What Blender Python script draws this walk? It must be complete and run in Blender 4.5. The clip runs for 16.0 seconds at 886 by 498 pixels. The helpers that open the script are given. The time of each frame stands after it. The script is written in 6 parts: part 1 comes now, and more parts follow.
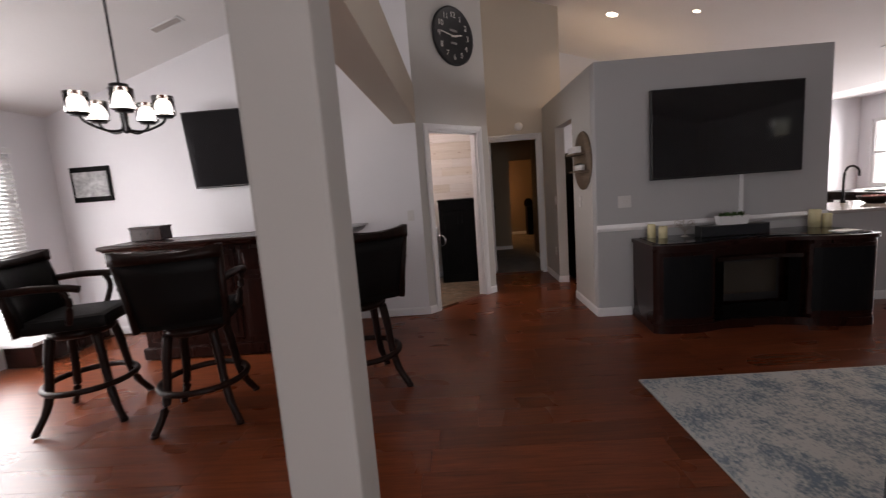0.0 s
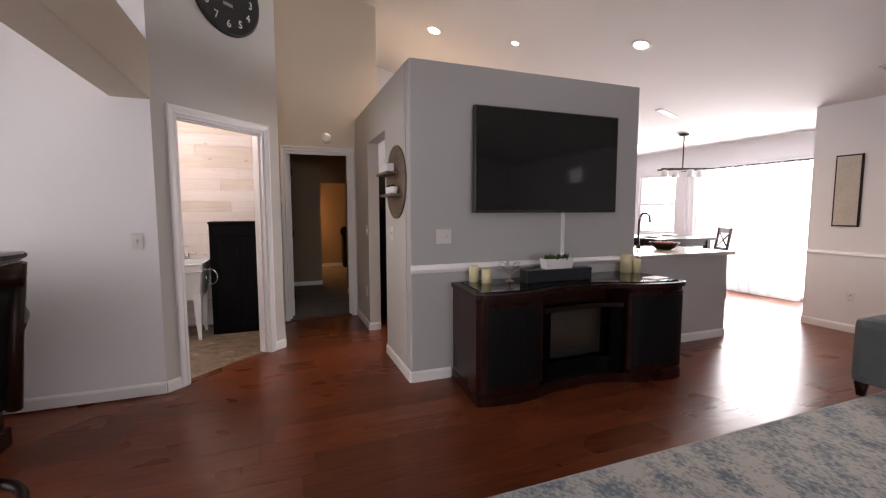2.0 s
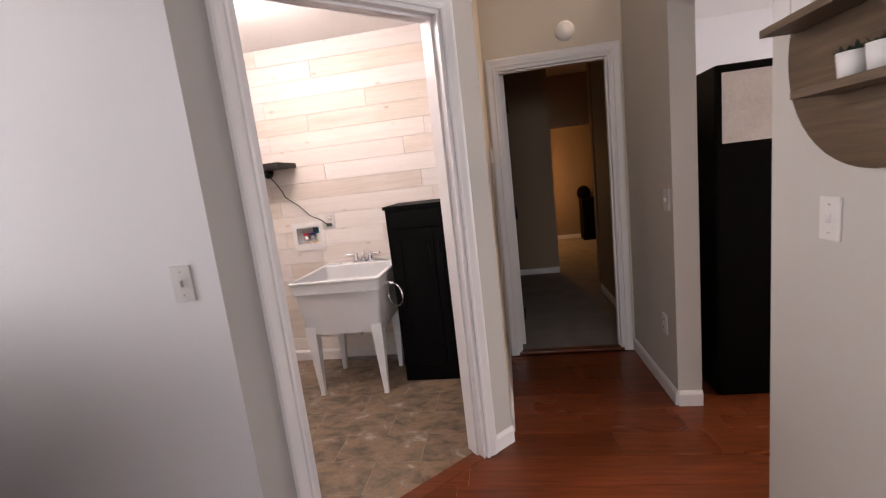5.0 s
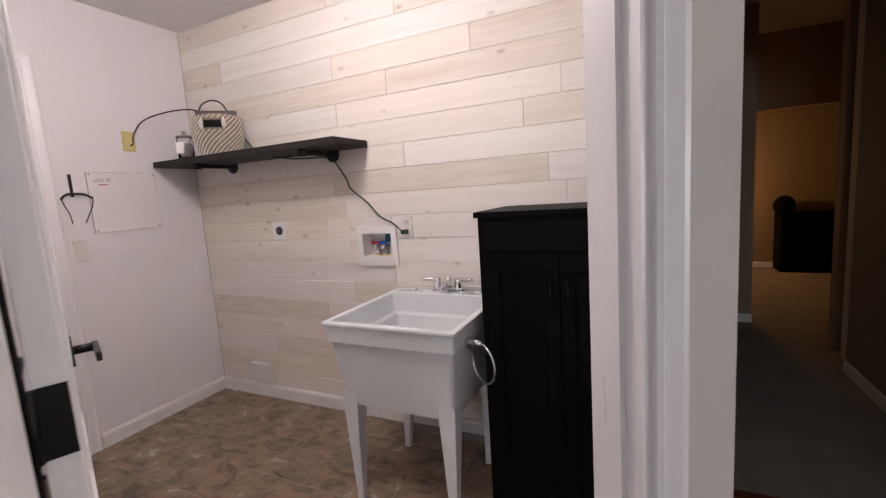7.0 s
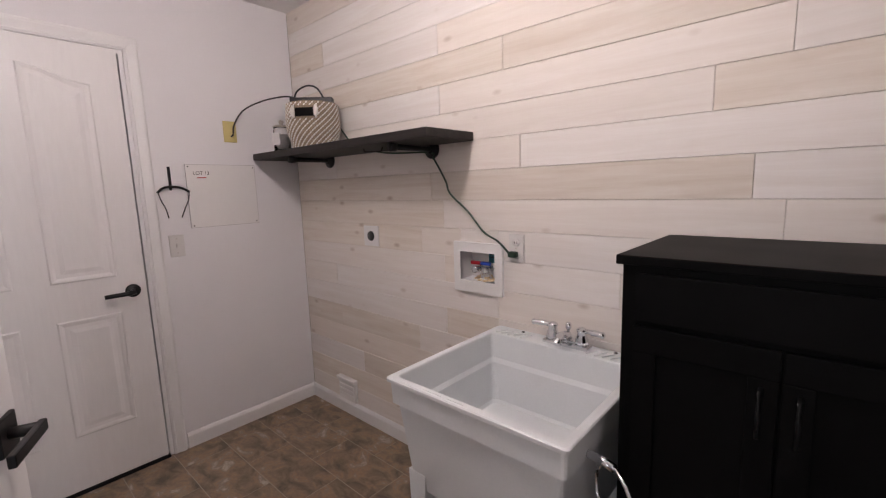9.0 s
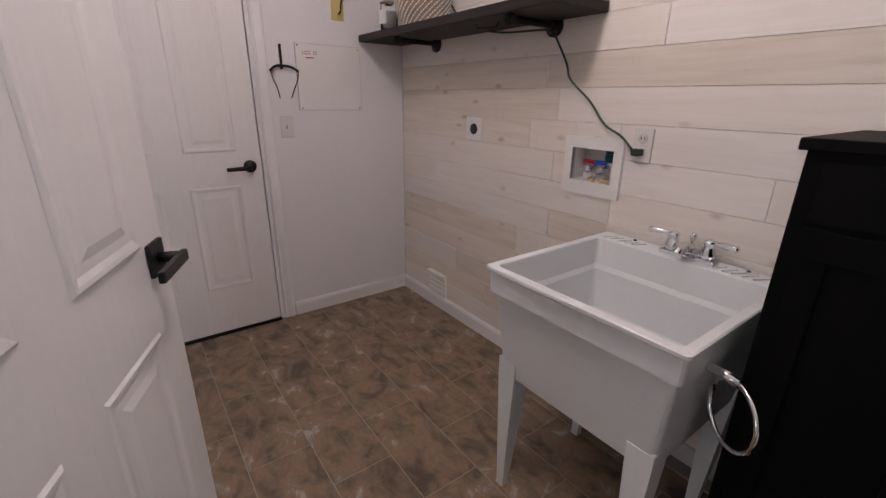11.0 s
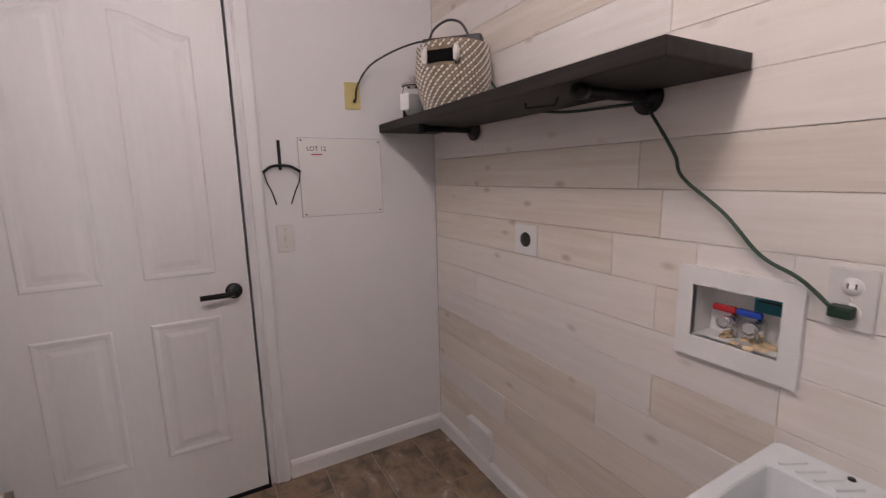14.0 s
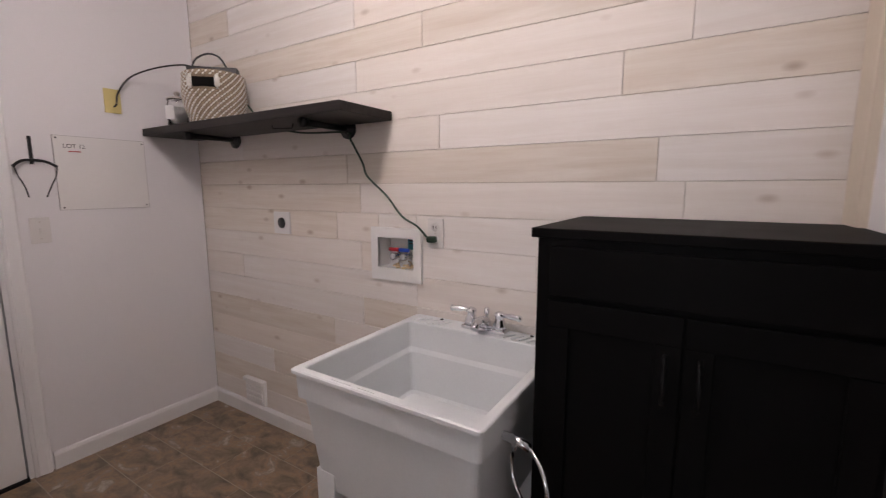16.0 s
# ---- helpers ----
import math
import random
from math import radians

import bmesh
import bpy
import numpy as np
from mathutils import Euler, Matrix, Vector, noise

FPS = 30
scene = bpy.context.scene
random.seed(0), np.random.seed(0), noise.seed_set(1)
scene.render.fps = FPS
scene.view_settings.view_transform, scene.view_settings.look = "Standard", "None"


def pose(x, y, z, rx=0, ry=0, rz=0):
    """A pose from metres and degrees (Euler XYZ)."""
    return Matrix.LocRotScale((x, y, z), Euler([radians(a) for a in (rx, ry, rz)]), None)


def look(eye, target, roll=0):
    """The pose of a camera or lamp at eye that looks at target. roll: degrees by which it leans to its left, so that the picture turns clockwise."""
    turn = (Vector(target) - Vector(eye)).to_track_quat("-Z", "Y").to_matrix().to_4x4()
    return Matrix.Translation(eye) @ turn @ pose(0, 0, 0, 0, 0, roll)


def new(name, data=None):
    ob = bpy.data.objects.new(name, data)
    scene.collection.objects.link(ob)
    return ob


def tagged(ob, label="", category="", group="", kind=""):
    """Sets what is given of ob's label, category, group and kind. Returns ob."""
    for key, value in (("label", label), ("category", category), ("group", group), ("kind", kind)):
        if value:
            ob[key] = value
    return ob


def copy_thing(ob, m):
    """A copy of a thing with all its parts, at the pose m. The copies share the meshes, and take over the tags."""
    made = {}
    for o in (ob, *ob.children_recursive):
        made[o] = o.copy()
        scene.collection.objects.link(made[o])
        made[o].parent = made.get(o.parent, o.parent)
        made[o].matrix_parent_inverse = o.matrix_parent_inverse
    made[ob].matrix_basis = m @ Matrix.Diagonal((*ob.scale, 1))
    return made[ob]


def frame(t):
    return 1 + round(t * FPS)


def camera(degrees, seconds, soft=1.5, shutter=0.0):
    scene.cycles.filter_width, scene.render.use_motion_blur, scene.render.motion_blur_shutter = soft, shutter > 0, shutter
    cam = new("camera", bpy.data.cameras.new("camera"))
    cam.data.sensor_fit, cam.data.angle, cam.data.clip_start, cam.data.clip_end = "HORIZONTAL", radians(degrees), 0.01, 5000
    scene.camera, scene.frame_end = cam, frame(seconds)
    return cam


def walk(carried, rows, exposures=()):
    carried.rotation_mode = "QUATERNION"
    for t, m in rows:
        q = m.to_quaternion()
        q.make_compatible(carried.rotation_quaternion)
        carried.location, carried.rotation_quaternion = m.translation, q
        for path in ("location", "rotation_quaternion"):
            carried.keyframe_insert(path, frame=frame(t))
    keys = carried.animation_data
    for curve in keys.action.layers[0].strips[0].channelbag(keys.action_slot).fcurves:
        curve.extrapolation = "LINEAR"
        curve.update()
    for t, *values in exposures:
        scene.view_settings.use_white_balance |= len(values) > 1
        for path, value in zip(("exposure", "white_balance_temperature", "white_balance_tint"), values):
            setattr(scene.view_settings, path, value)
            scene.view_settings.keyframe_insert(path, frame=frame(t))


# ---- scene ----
cam = camera(91.8, 16.0, soft=1.2, shutter=0.2)
PATH = [
    (0, (0.066, 0.001, 1.382), (-0.006, 1.980, 1.103), -4.3),
    (0.5, (0.214, 0.279, 1.334), (0.451, 2.247, 1.070), -4.2),
    (1, (0.365, 0.474, 1.313), (0.696, 2.422, 1.006), -0.0),
    (1.5, (0.395, 0.805, 1.285), (0.935, 2.708, 0.993), -2.0),
    (2, (0.497, 1.109, 1.322), (1.211, 2.969, 1.145), -0.1),
    (2.5, (0.569, 1.421, 1.326), (1.099, 3.341, 1.142), 0.5),
    (2.7, (0.556, 1.547, 1.335), (0.991, 3.483, 1.087), -3.1),
    (3, (0.603, 1.815, 1.331), (0.975, 3.768, 1.105), -3.0),
    (3.5, (0.625, 2.241, 1.334), (0.708, 4.222, 1.078), -2.8),
    (3.7, (0.640, 2.406, 1.327), (0.599, 4.382, 1.020), -2.9),
    (5.8, (0.515, 3.981, 1.352), (0.085, 5.910, 1.043), -6.5),
    (6, (0.493, 4.072, 1.353), (-0.034, 5.979, 1.062), -5.5),
    (6.5, (0.455, 4.344, 1.315), (-0.402, 6.124, 1.004), -4.2),
    (7, (0.388, 4.675, 1.293), (-0.463, 6.466, 1.032), -3.9),
    (7.5, (0.295, 4.897, 1.360), (-0.509, 6.703, 1.061), -5.2),
    (8, (0.263, 5.102, 1.369), (-0.891, 6.715, 1.115), -3.6),
    (8.2, (0.252, 5.183, 1.376), (-0.976, 6.744, 1.136), -3.1),
    (10.3, (0.025, 5.206, 1.374), (-1.390, 6.553, 0.950), -2.1),
    (10.5, (0.031, 5.198, 1.362), (-1.435, 6.484, 0.918), -3.1),
    (11, (0.067, 5.189, 1.267), (-1.451, 6.310, 0.607), 0.8),
    (11.5, (-0.012, 5.256, 1.290), (-1.731, 6.096, 0.705), -3.9),
    (12, (-0.211, 5.378, 1.343), (-1.928, 6.267, 0.830), -5.1),
    (12.5, (-0.365, 5.532, 1.346), (-2.245, 6.061, 0.913), -4.6),
    (13, (-0.480, 5.673, 1.347), (-2.348, 6.325, 1.051), 0.4),
    (13.5, (-0.490, 5.686, 1.379), (-2.317, 6.461, 1.126), -0.7),
    (14, (-0.456, 5.640, 1.361), (-2.182, 6.593, 1.025), -1.3),
    (14.5, (-0.369, 5.535, 1.353), (-1.843, 6.829, 0.959), -2.5),
    (15, (-0.196, 5.456, 1.333), (-1.509, 6.907, 0.921), -3.4),
    (15.5, (0.003, 5.393, 1.312), (-1.260, 6.920, 1.040), 0.9),
    (16, (0.142, 5.271, 1.299), (-0.907, 6.950, 1.014), -0.1),
]
EXPOSURES = [(0.0, -0.45, 7000, 18), (0.5, -0.2, 7000, 18), (1.0, 0.04, 7000, 18), (1.5, 0.0, 7000, 18), (2.0, 0.24, 7000, 18), (2.5, 0.2, 7000, 18), (3.0, 0.38, 7000, 18), (3.7, 0.5, 7000, 18),
             (5.8, 0.42, 6900, 18), (6.5, 0.25, 6800, 18), (7.0, 0.15, 6450, 14), (8.0, 0.0, 6450, 14), (10.5, -0.28, 6450, 14), (11.0, -0.32, 6500, 15), (12.5, -0.2, 6450, 14), (13.5, -0.22, 6400, 14), (14.5, -0.28, 6400, 14), (15.5, -0.25, 6450, 14), (16.0, -0.2, 6450, 14)]
walk(cam, [(t, look(eye, target, roll)) for t, eye, target, roll in PATH], EXPOSURES)

# ---- world, sun, large lights ----
world = bpy.data.worlds.new("sky")
scene.world = world
world.use_nodes = True
wn = world.node_tree
sky = wn.nodes.new("ShaderNodeTexSky")
sky.sky_type = 'NISHITA'
sky.sun_disc = False
sky.sun_elevation, sky.sun_rotation = radians(48), radians(150)
wn.links.new(sky.outputs[0], wn.nodes["Background"].inputs[0])
wn.nodes["Background"].inputs[1].default_value = 0.12
sun = new("sun", bpy.data.lights.new("sun", 'SUN'))
sun.data.energy, sun.data.angle, sun.data.color = 1.5, radians(10), (1, 0.96, 0.9)
sun.matrix_world = look((0, 0, 10), (-1.2, 2.2, 7.2))


def area_light(name, at, to, w, h, watts, col=(1, 1, 1)):
    d = bpy.data.lights.new(name, 'AREA')
    d.shape, d.size, d.size_y, d.energy, d.color = 'RECTANGLE', w, h, watts, col
    ob = new(name, d)
    ob.matrix_world = look(at, to)
    return ob


def bulb(name, at, watts, col, r=0.05):
    d = bpy.data.lights.new(name, 'POINT')
    d.energy, d.color, d.shadow_soft_size = watts, col, r
    ob = new(name, d)
    ob.location = at
    return ob


DAY = (0.93, 0.96, 1.0)
WARM = (1.0, 0.80, 0.60)
area_light("patio_daylight", (7.36, 5.75, 1.1), (0, 5.2, 1.0), 1.8, 1.9, 110, DAY)
area_light("east_window_daylight", (7.34, 7.6, 1.45), (0, 7.0, 1.3), 0.9, 1.1, 40, DAY)
area_light("west_window_daylight", (-4.22, 3.0, 1.25), (0, 3.1, 1.1), 1.7, 1.9, 110, DAY)
# fill light from the unseen south side, for faces turned that way
area_light("south_fill_light", (0.6, -2.86, 1.5), (0.6, 4, 1.2), 2.6, 1.3, 70, DAY)
LAMP_AT = (-0.80, 5.60, 2.27)
bulb("laundry_lamp_light", LAMP_AT, 34, (1.0, 0.88, 0.835), 0.13)
for cx, cy, cw in ((2.42, 6.42, 22), (4.18, 4.79, 16), (3.26, 5.85, 8)):
    sl = bpy.data.lights.new("downlight_light", 'SPOT')
    sl.energy, sl.color, sl.shadow_soft_size, sl.spot_size, sl.spot_blend = cw * 3.2, (1.0, 0.74, 0.50), 0.06, radians(150), 0.6
    new("downlight_light", sl).location = (cx, cy, 4.294 - 0.29 * cx - 0.05)
bulb("bedroom_lamp_light", (1.0, 11.0, 1.2), 16, (1.0, 0.50, 0.18), 0.08)


# ---- materials ----
def mat(name, col, rough=0.6, metal=0.0, var=0.06, scale=6.0, fine=60.0, bump=0.05, stretch=(1, 1, 1), spec=None, rnd=0.0, second=None):
    """A plain surface with broad and fine variation, a little relief and, with rnd, a tone of its own for each object."""
    m = bpy.data.materials.new(name)
    m.use_nodes = True
    nt = m.node_tree
    L, N = nt.links.new, nt.nodes.new
    b = nt.nodes["Principled BSDF"]
    b.inputs["Metallic"].default_value = metal
    if spec is not None:
        b.inputs["Specular IOR Level"].default_value = spec
    co = N("ShaderNodeTexCoord")
    mp = N("ShaderNodeMapping")
    mp.inputs["Scale"].default_value = stretch
    L(co.outputs["Object"], mp.inputs[0])
    n1, n2 = N("ShaderNodeTexNoise"), N("ShaderNodeTexNoise")
    n1.inputs["Scale"].default_value, n2.inputs["Scale"].default_value = scale, fine
    n1.inputs["Detail"].default_value, n2.inputs["Detail"].default_value = 4, 6
    L(mp.outputs[0], n1.inputs["Vector"]), L(mp.outputs[0], n2.inputs["Vector"])
    mix = N("ShaderNodeMath")
    mix.operation = 'ADD'
    L(n1.outputs[0], mix.inputs[0]), L(n2.outputs[0], mix.inputs[1])
    ramp = N("ShaderNodeValToRGB")
    lo = [c * (1 - var) for c in col] if second is None else list(second)
    hi = [min(1, c * (1 + var)) for c in col]
    ramp.color_ramp.elements[0].color, ramp.color_ramp.elements[1].color = (*lo, 1), (*hi, 1)
    ramp.color_ramp.elements[0].position, ramp.color_ramp.elements[1].position = 0.35, 0.65
    half = N("ShaderNodeMath")
    half.operation = 'MULTIPLY'
    half.inputs[1].default_value = 0.5
    L(mix.outputs[0], half.inputs[0]), L(half.outputs[0], ramp.inputs[0])
    out = ramp.outputs[0]
    if rnd:
        oi, hs = N("ShaderNodeObjectInfo"), N("ShaderNodeHueSaturation")
        mr = N("ShaderNodeMapRange")
        mr.inputs[3].default_value, mr.inputs[4].default_value = 1 - rnd, 1 + rnd
        L(oi.outputs["Random"], mr.inputs[0]), L(mr.outputs[0], hs.inputs["Value"]), L(out, hs.inputs["Color"])
        out = hs.outputs[0]
    L(out, b.inputs["Base Color"])
    rr = N("ShaderNodeMapRange")
    rr.inputs[3].default_value, rr.inputs[4].default_value = max(0.02, rough - 0.07), min(1, rough + 0.07)
    L(n1.outputs[0], rr.inputs[0]), L(rr.outputs[0], b.inputs["Roughness"])
    if bump:
        bp = N("ShaderNodeBump")
        bp.inputs["Strength"].default_value, bp.inputs["Distance"].default_value = bump, 0.004
        L(n2.outputs[0], bp.inputs["Height"]), L(bp.outputs[0], b.inputs["Normal"])
    return m


def wood(name, dark, light, rough, grain=1.0, rnd=0.12, knots=0.0, axis=0, bump=0.08, shift=7.0, spec=None, tint=None):
    """Sawn wood: long grain along one axis, broad tone, knots, a shift and tone for each object."""
    m = bpy.data.materials.new(name)
    m.use_nodes = True
    nt = m.node_tree
    L, N = nt.links.new, nt.nodes.new
    b = nt.nodes["Principled BSDF"]
    if spec is not None:
        b.inputs["Specular IOR Level"].default_value = spec
    co, oi = N("ShaderNodeTexCoord"), N("ShaderNodeObjectInfo")
    sh = N("ShaderNodeVectorMath")
    sh.operation = 'MULTIPLY_ADD'
    cmb = N("ShaderNodeCombineXYZ")
    for i in range(3):
        L(oi.outputs["Random"], cmb.inputs[i])
    sh.inputs[1].default_value = (shift, shift * 2.3, shift * 3.1)
    L(cmb.outputs[0], sh.inputs[0]), L(co.outputs["Object"], sh.inputs[2])
    mp = N("ShaderNodeMapping")
    st = [14.0 * grain] * 3
    st[axis] = 0.9 * grain
    mp.inputs["Scale"].default_value = st
    L(sh.outputs[0], mp.inputs[0])
    g, broad = N("ShaderNodeTexNoise"), N("ShaderNodeTexNoise")
    g.inputs["Scale"].default_value, g.inputs["Detail"].default_value, g.inputs["Roughness"].default_value = 3.0, 8, 0.65
    g.inputs["Distortion"].default_value = 0.6
    broad.inputs["Scale"].default_value = 1.6
    L(mp.outputs[0], g.inputs["Vector"]), L(sh.outputs[0], broad.inputs["Vector"])
    ramp = N("ShaderNodeValToRGB")
    ramp.color_ramp.elements[0].color, ramp.color_ramp.elements[1].color = (*dark, 1), (*light, 1)
    ramp.color_ramp.elements[0].position, ramp.color_ramp.elements[1].position = 0.3, 0.68
    L(g.outputs[0], ramp.inputs[0])
    hs, mr = N("ShaderNodeHueSaturation"), N("ShaderNodeMapRange")
    mr.inputs[3].default_value, mr.inputs[4].default_value = 1 - rnd, 1 + rnd
    L(oi.outputs["Random"], mr.inputs[0]), L(mr.outputs[0], hs.inputs["Value"]), L(ramp.outputs[0], hs.inputs["Color"])
    out = hs.outputs[0]
    if tint is not None:
        tm, tr = N("ShaderNodeMix"), N("ShaderNodeValToRGB")
        tm.data_type, tm.blend_type = 'RGBA', 'MULTIPLY'
        tr.color_ramp.elements[0].color, tr.color_ramp.elements[1].color = (1, 1, 1, 1), (*tint, 1)
        tr.color_ramp.elements[0].position, tr.color_ramp.elements[1].position = 0.45, 0.95
        fr = N("ShaderNodeMath")
        fr.operation = 'FRACT'
        m7 = N("ShaderNodeMath")
        m7.operation = 'MULTIPLY'
        m7.inputs[1].default_value = 17.3
        L(oi.outputs["Random"], m7.inputs[0]), L(m7.outputs[0], fr.inputs[0]), L(fr.outputs[0], tr.inputs[0])
        tm.inputs[0].default_value = 1.0
        L(out, tm.inputs[6]), L(tr.outputs[0], tm.inputs[7])
        out = tm.outputs[2]
    if knots:
        vm = N("ShaderNodeMapping")
        vs = [10.0] * 3
        vs[axis] = 5.0
        vm.inputs["Scale"].default_value = vs
        L(sh.outputs[0], vm.inputs[0])
        vo = N("ShaderNodeTexVoronoi")
        vo.inputs["Scale"].default_value = 1.0
        L(vm.outputs[0], vo.inputs["Vector"])
        kr = N("ShaderNodeValToRGB")
        kr.color_ramp.elements[0].color, kr.color_ramp.elements[1].color = (1, 1, 1, 1), (0, 0, 0, 1)
        kr.color_ramp.elements[0].position, kr.color_ramp.elements[1].position = 0.04, 0.15
        L(vo.outputs["Distance"], kr.inputs[0])
        km = N("ShaderNodeMix")
        km.data_type = 'RGBA'
        ks = N("ShaderNodeMath")
        ks.operation = 'MULTIPLY'
        ks.inputs[1].default_value = knots
        L(kr.outputs[0], ks.inputs[0]), L(ks.outputs[0], km.inputs[0]), L(out, km.inputs[6])
        km.inputs[7].default_value = (dark[0] * 0.55, dark[1] * 0.45, dark[2] * 0.38, 1)
        out = km.outputs[2]
    L(out, b.inputs["Base Color"])
    rr = N("ShaderNodeMapRange")
    rr.inputs[3].default_value, rr.inputs[4].default_value = max(0.03, rough - 0.06), rough + 0.08
    L(broad.outputs[0], rr.inputs[0]), L(rr.outputs[0], b.inputs["Roughness"])
    bp = N("ShaderNodeBump")
    bp.inputs["Strength"].default_value, bp.inputs["Distance"].default_value = bump, 0.003
    L(g.outputs[0], bp.inputs["Height"]), L(bp.outputs[0], b.inputs["Normal"])
    return m


def glow(name, col, strength):
    m = bpy.data.materials.new(name)
    m.use_nodes = True
    b = m.node_tree.nodes["Principled BSDF"]
    b.inputs["Base Color"].default_value = (*col, 1)
    b.inputs["Emission Color"].default_value, b.inputs["Emission Strength"].default_value = (*col, 1), strength
    return m


def glass(name, col=(1, 1, 1), rough=0.02):
    m = bpy.data.materials.new(name)
    m.use_nodes = True
    b = m.node_tree.nodes["Principled BSDF"]
    b.inputs["Base Color"].default_value, b.inputs["Roughness"].default_value = (*col, 1), rough
    b.inputs["Transmission Weight"].default_value, b.inputs["IOR"].default_value = 1.0, 1.45
    return m


M_GREIGE = mat("greige_wall_paint", (0.50, 0.485, 0.46), 0.75, var=0.025, scale=1.5, fine=240, bump=0.10)
M_WHITEWALL = mat("white_wall_paint", (0.74, 0.73, 0.75), 0.75, var=0.02, scale=1.5, fine=240, bump=0.10)
M_GREY = mat("grey_wall_paint", (0.44, 0.44, 0.445), 0.72, var=0.03, scale=1.2, fine=240, bump=0.10)
M_BEIGE = mat("beige_wall_paint", (0.62, 0.55, 0.46), 0.75, var=0.025, scale=1.5, fine=240, bump=0.10)
M_CEIL = mat("ceiling_paint", (0.76, 0.745, 0.735), 0.85, var=0.02, scale=2, fine=90, bump=0.3)
M_TRIM = mat("white_trim_paint", (0.76, 0.755, 0.76), 0.38, var=0.02, scale=3, fine=120, bump=0.04)
M_DOOR = mat("white_door_paint", (0.74, 0.73, 0.735), 0.42, var=0.025, scale=3, fine=70, bump=0.06, stretch=(1, 1, 0.15))
M_BROWNWALL = mat("brown_bedroom_paint", (0.30, 0.23, 0.16), 0.8, var=0.03, scale=2, fine=200, bump=0.08)
M_CARPET = mat("grey_carpet", (0.28, 0.265, 0.25), 0.95, var=0.2, scale=5, fine=350, bump=0.6)
M_LAM = wood("cherry_laminate", (0.080, 0.0175, 0.0065), (0.190, 0.048, 0.0170), 0.28, grain=1.15, rnd=0.22, axis=0, bump=0.02, spec=0.35)
M_SHIP = wood("whitewashed_pine", (0.71, 0.665, 0.63), (0.79, 0.76, 0.74), 0.62, grain=0.7, rnd=0.04, knots=0.5, axis=0, bump=0.10, tint=(0.95, 0.91, 0.86))
M_SHIPTAN = wood("tan_washed_pine", (0.61, 0.535, 0.46), (0.725, 0.675, 0.615), 0.62, grain=0.7, rnd=0.06, knots=0.6, axis=0, bump=0.10)


def slate_vinyl():
    """Slate-look sheet: drifting brown, rust and pale layers, shifted for each tile."""
    m = bpy.data.materials.new("brown_slate_vinyl")
    m.use_nodes = True
    nt = m.node_tree
    L, N = nt.links.new, nt.nodes.new
    b = nt.nodes["Principled BSDF"]
    co, oi, cmb, sh = N("ShaderNodeTexCoord"), N("ShaderNodeObjectInfo"), N("ShaderNodeCombineXYZ"), N("ShaderNodeVectorMath")
    sh.operation = 'MULTIPLY_ADD'
    for i in range(3):
        L(oi.outputs["Random"], cmb.inputs[i])
    sh.inputs[1].default_value = (9.0, 17.0, 5.0)
    L(cmb.outputs[0], sh.inputs[0]), L(co.outputs["Object"], sh.inputs[2])
    mp = N("ShaderNodeMapping")
    mp.inputs["Rotation"].default_value, mp.inputs["Scale"].default_value = (0, 0, 0.35), (8.0, 11.5, 8.0)
    L(sh.outputs[0], mp.inputs[0])
    n1, n2 = N("ShaderNodeTexNoise"), N("ShaderNodeTexNoise")
    n1.inputs["Scale"].default_value, n1.inputs["Detail"].default_value = 1.0, 7
    n1.inputs["Roughness"].default_value, n1.inputs["Distortion"].default_value = 0.6, 0.5
    n2.inputs["Scale"].default_value, n2.inputs["Detail"].default_value = 70.0, 5
    L(mp.outputs[0], n1.inputs["Vector"]), L(sh.outputs[0], n2.inputs["Vector"])
    ramp = N("ShaderNodeValToRGB")
    cr = ramp.color_ramp
    cr.elements[0].position, cr.elements[0].color = 0.34, (0.095, 0.070, 0.050, 1)
    cr.elements[1].position, cr.elements[1].color = 0.68, (0.42, 0.365, 0.305, 1)
    for pos, c in ((0.43, (0.165, 0.120, 0.082)), (0.50, (0.215, 0.160, 0.112)), (0.56, (0.275, 0.185, 0.110)), (0.61, (0.235, 0.190, 0.148))):
        e = cr.elements.new(pos)
        e.color = (*c, 1)
    L(n1.outputs[0], ramp.inputs[0])
    mx = N("ShaderNodeMix")
    mx.data_type, mx.blend_type = 'RGBA', 'OVERLAY'
    mx.inputs[0].default_value = 0.2
    L(ramp.outputs[0], mx.inputs[6]), L(n2.outputs[0], mx.inputs[7])
    L(mx.outputs[2], b.inputs["Base Color"])
    b.inputs["Roughness"].default_value = 0.42
    bp = N("ShaderNodeBump")
    bp.inputs["Strength"].default_value, bp.inputs["Distance"].default_value = 0.12, 0.003
    L(n1.outputs[0], bp.inputs["Height"]), L(bp.outputs[0], b.inputs["Normal"])
    return m


M_VINYL = slate_vinyl()
M_GROUT = mat("tile_seam", (0.34, 0.30, 0.25), 0.8)
M_ESP = wood("espresso_wood", (0.007, 0.0035, 0.003), (0.021, 0.008, 0.0055), 0.38, axis=2, rnd=0.08, bump=0.03, spec=0.16)
M_CHERRY = wood("dark_cherry_wood", (0.007, 0.0022, 0.0018), (0.026, 0.0065, 0.0042), 0.27, axis=2, rnd=0.08, bump=0.02, spec=0.2)
M_SHELFWOOD = wood("black_stained_wood", (0.007, 0.006, 0.006), (0.028, 0.023, 0.022), 0.48, axis=0, rnd=0.02, bump=0.15, spec=0.25)
M_BLACK = mat("black_lacquer", (0.0032, 0.0030, 0.0031), 0.5, var=0.15, scale=4, fine=90, bump=0.03, spec=0.06)
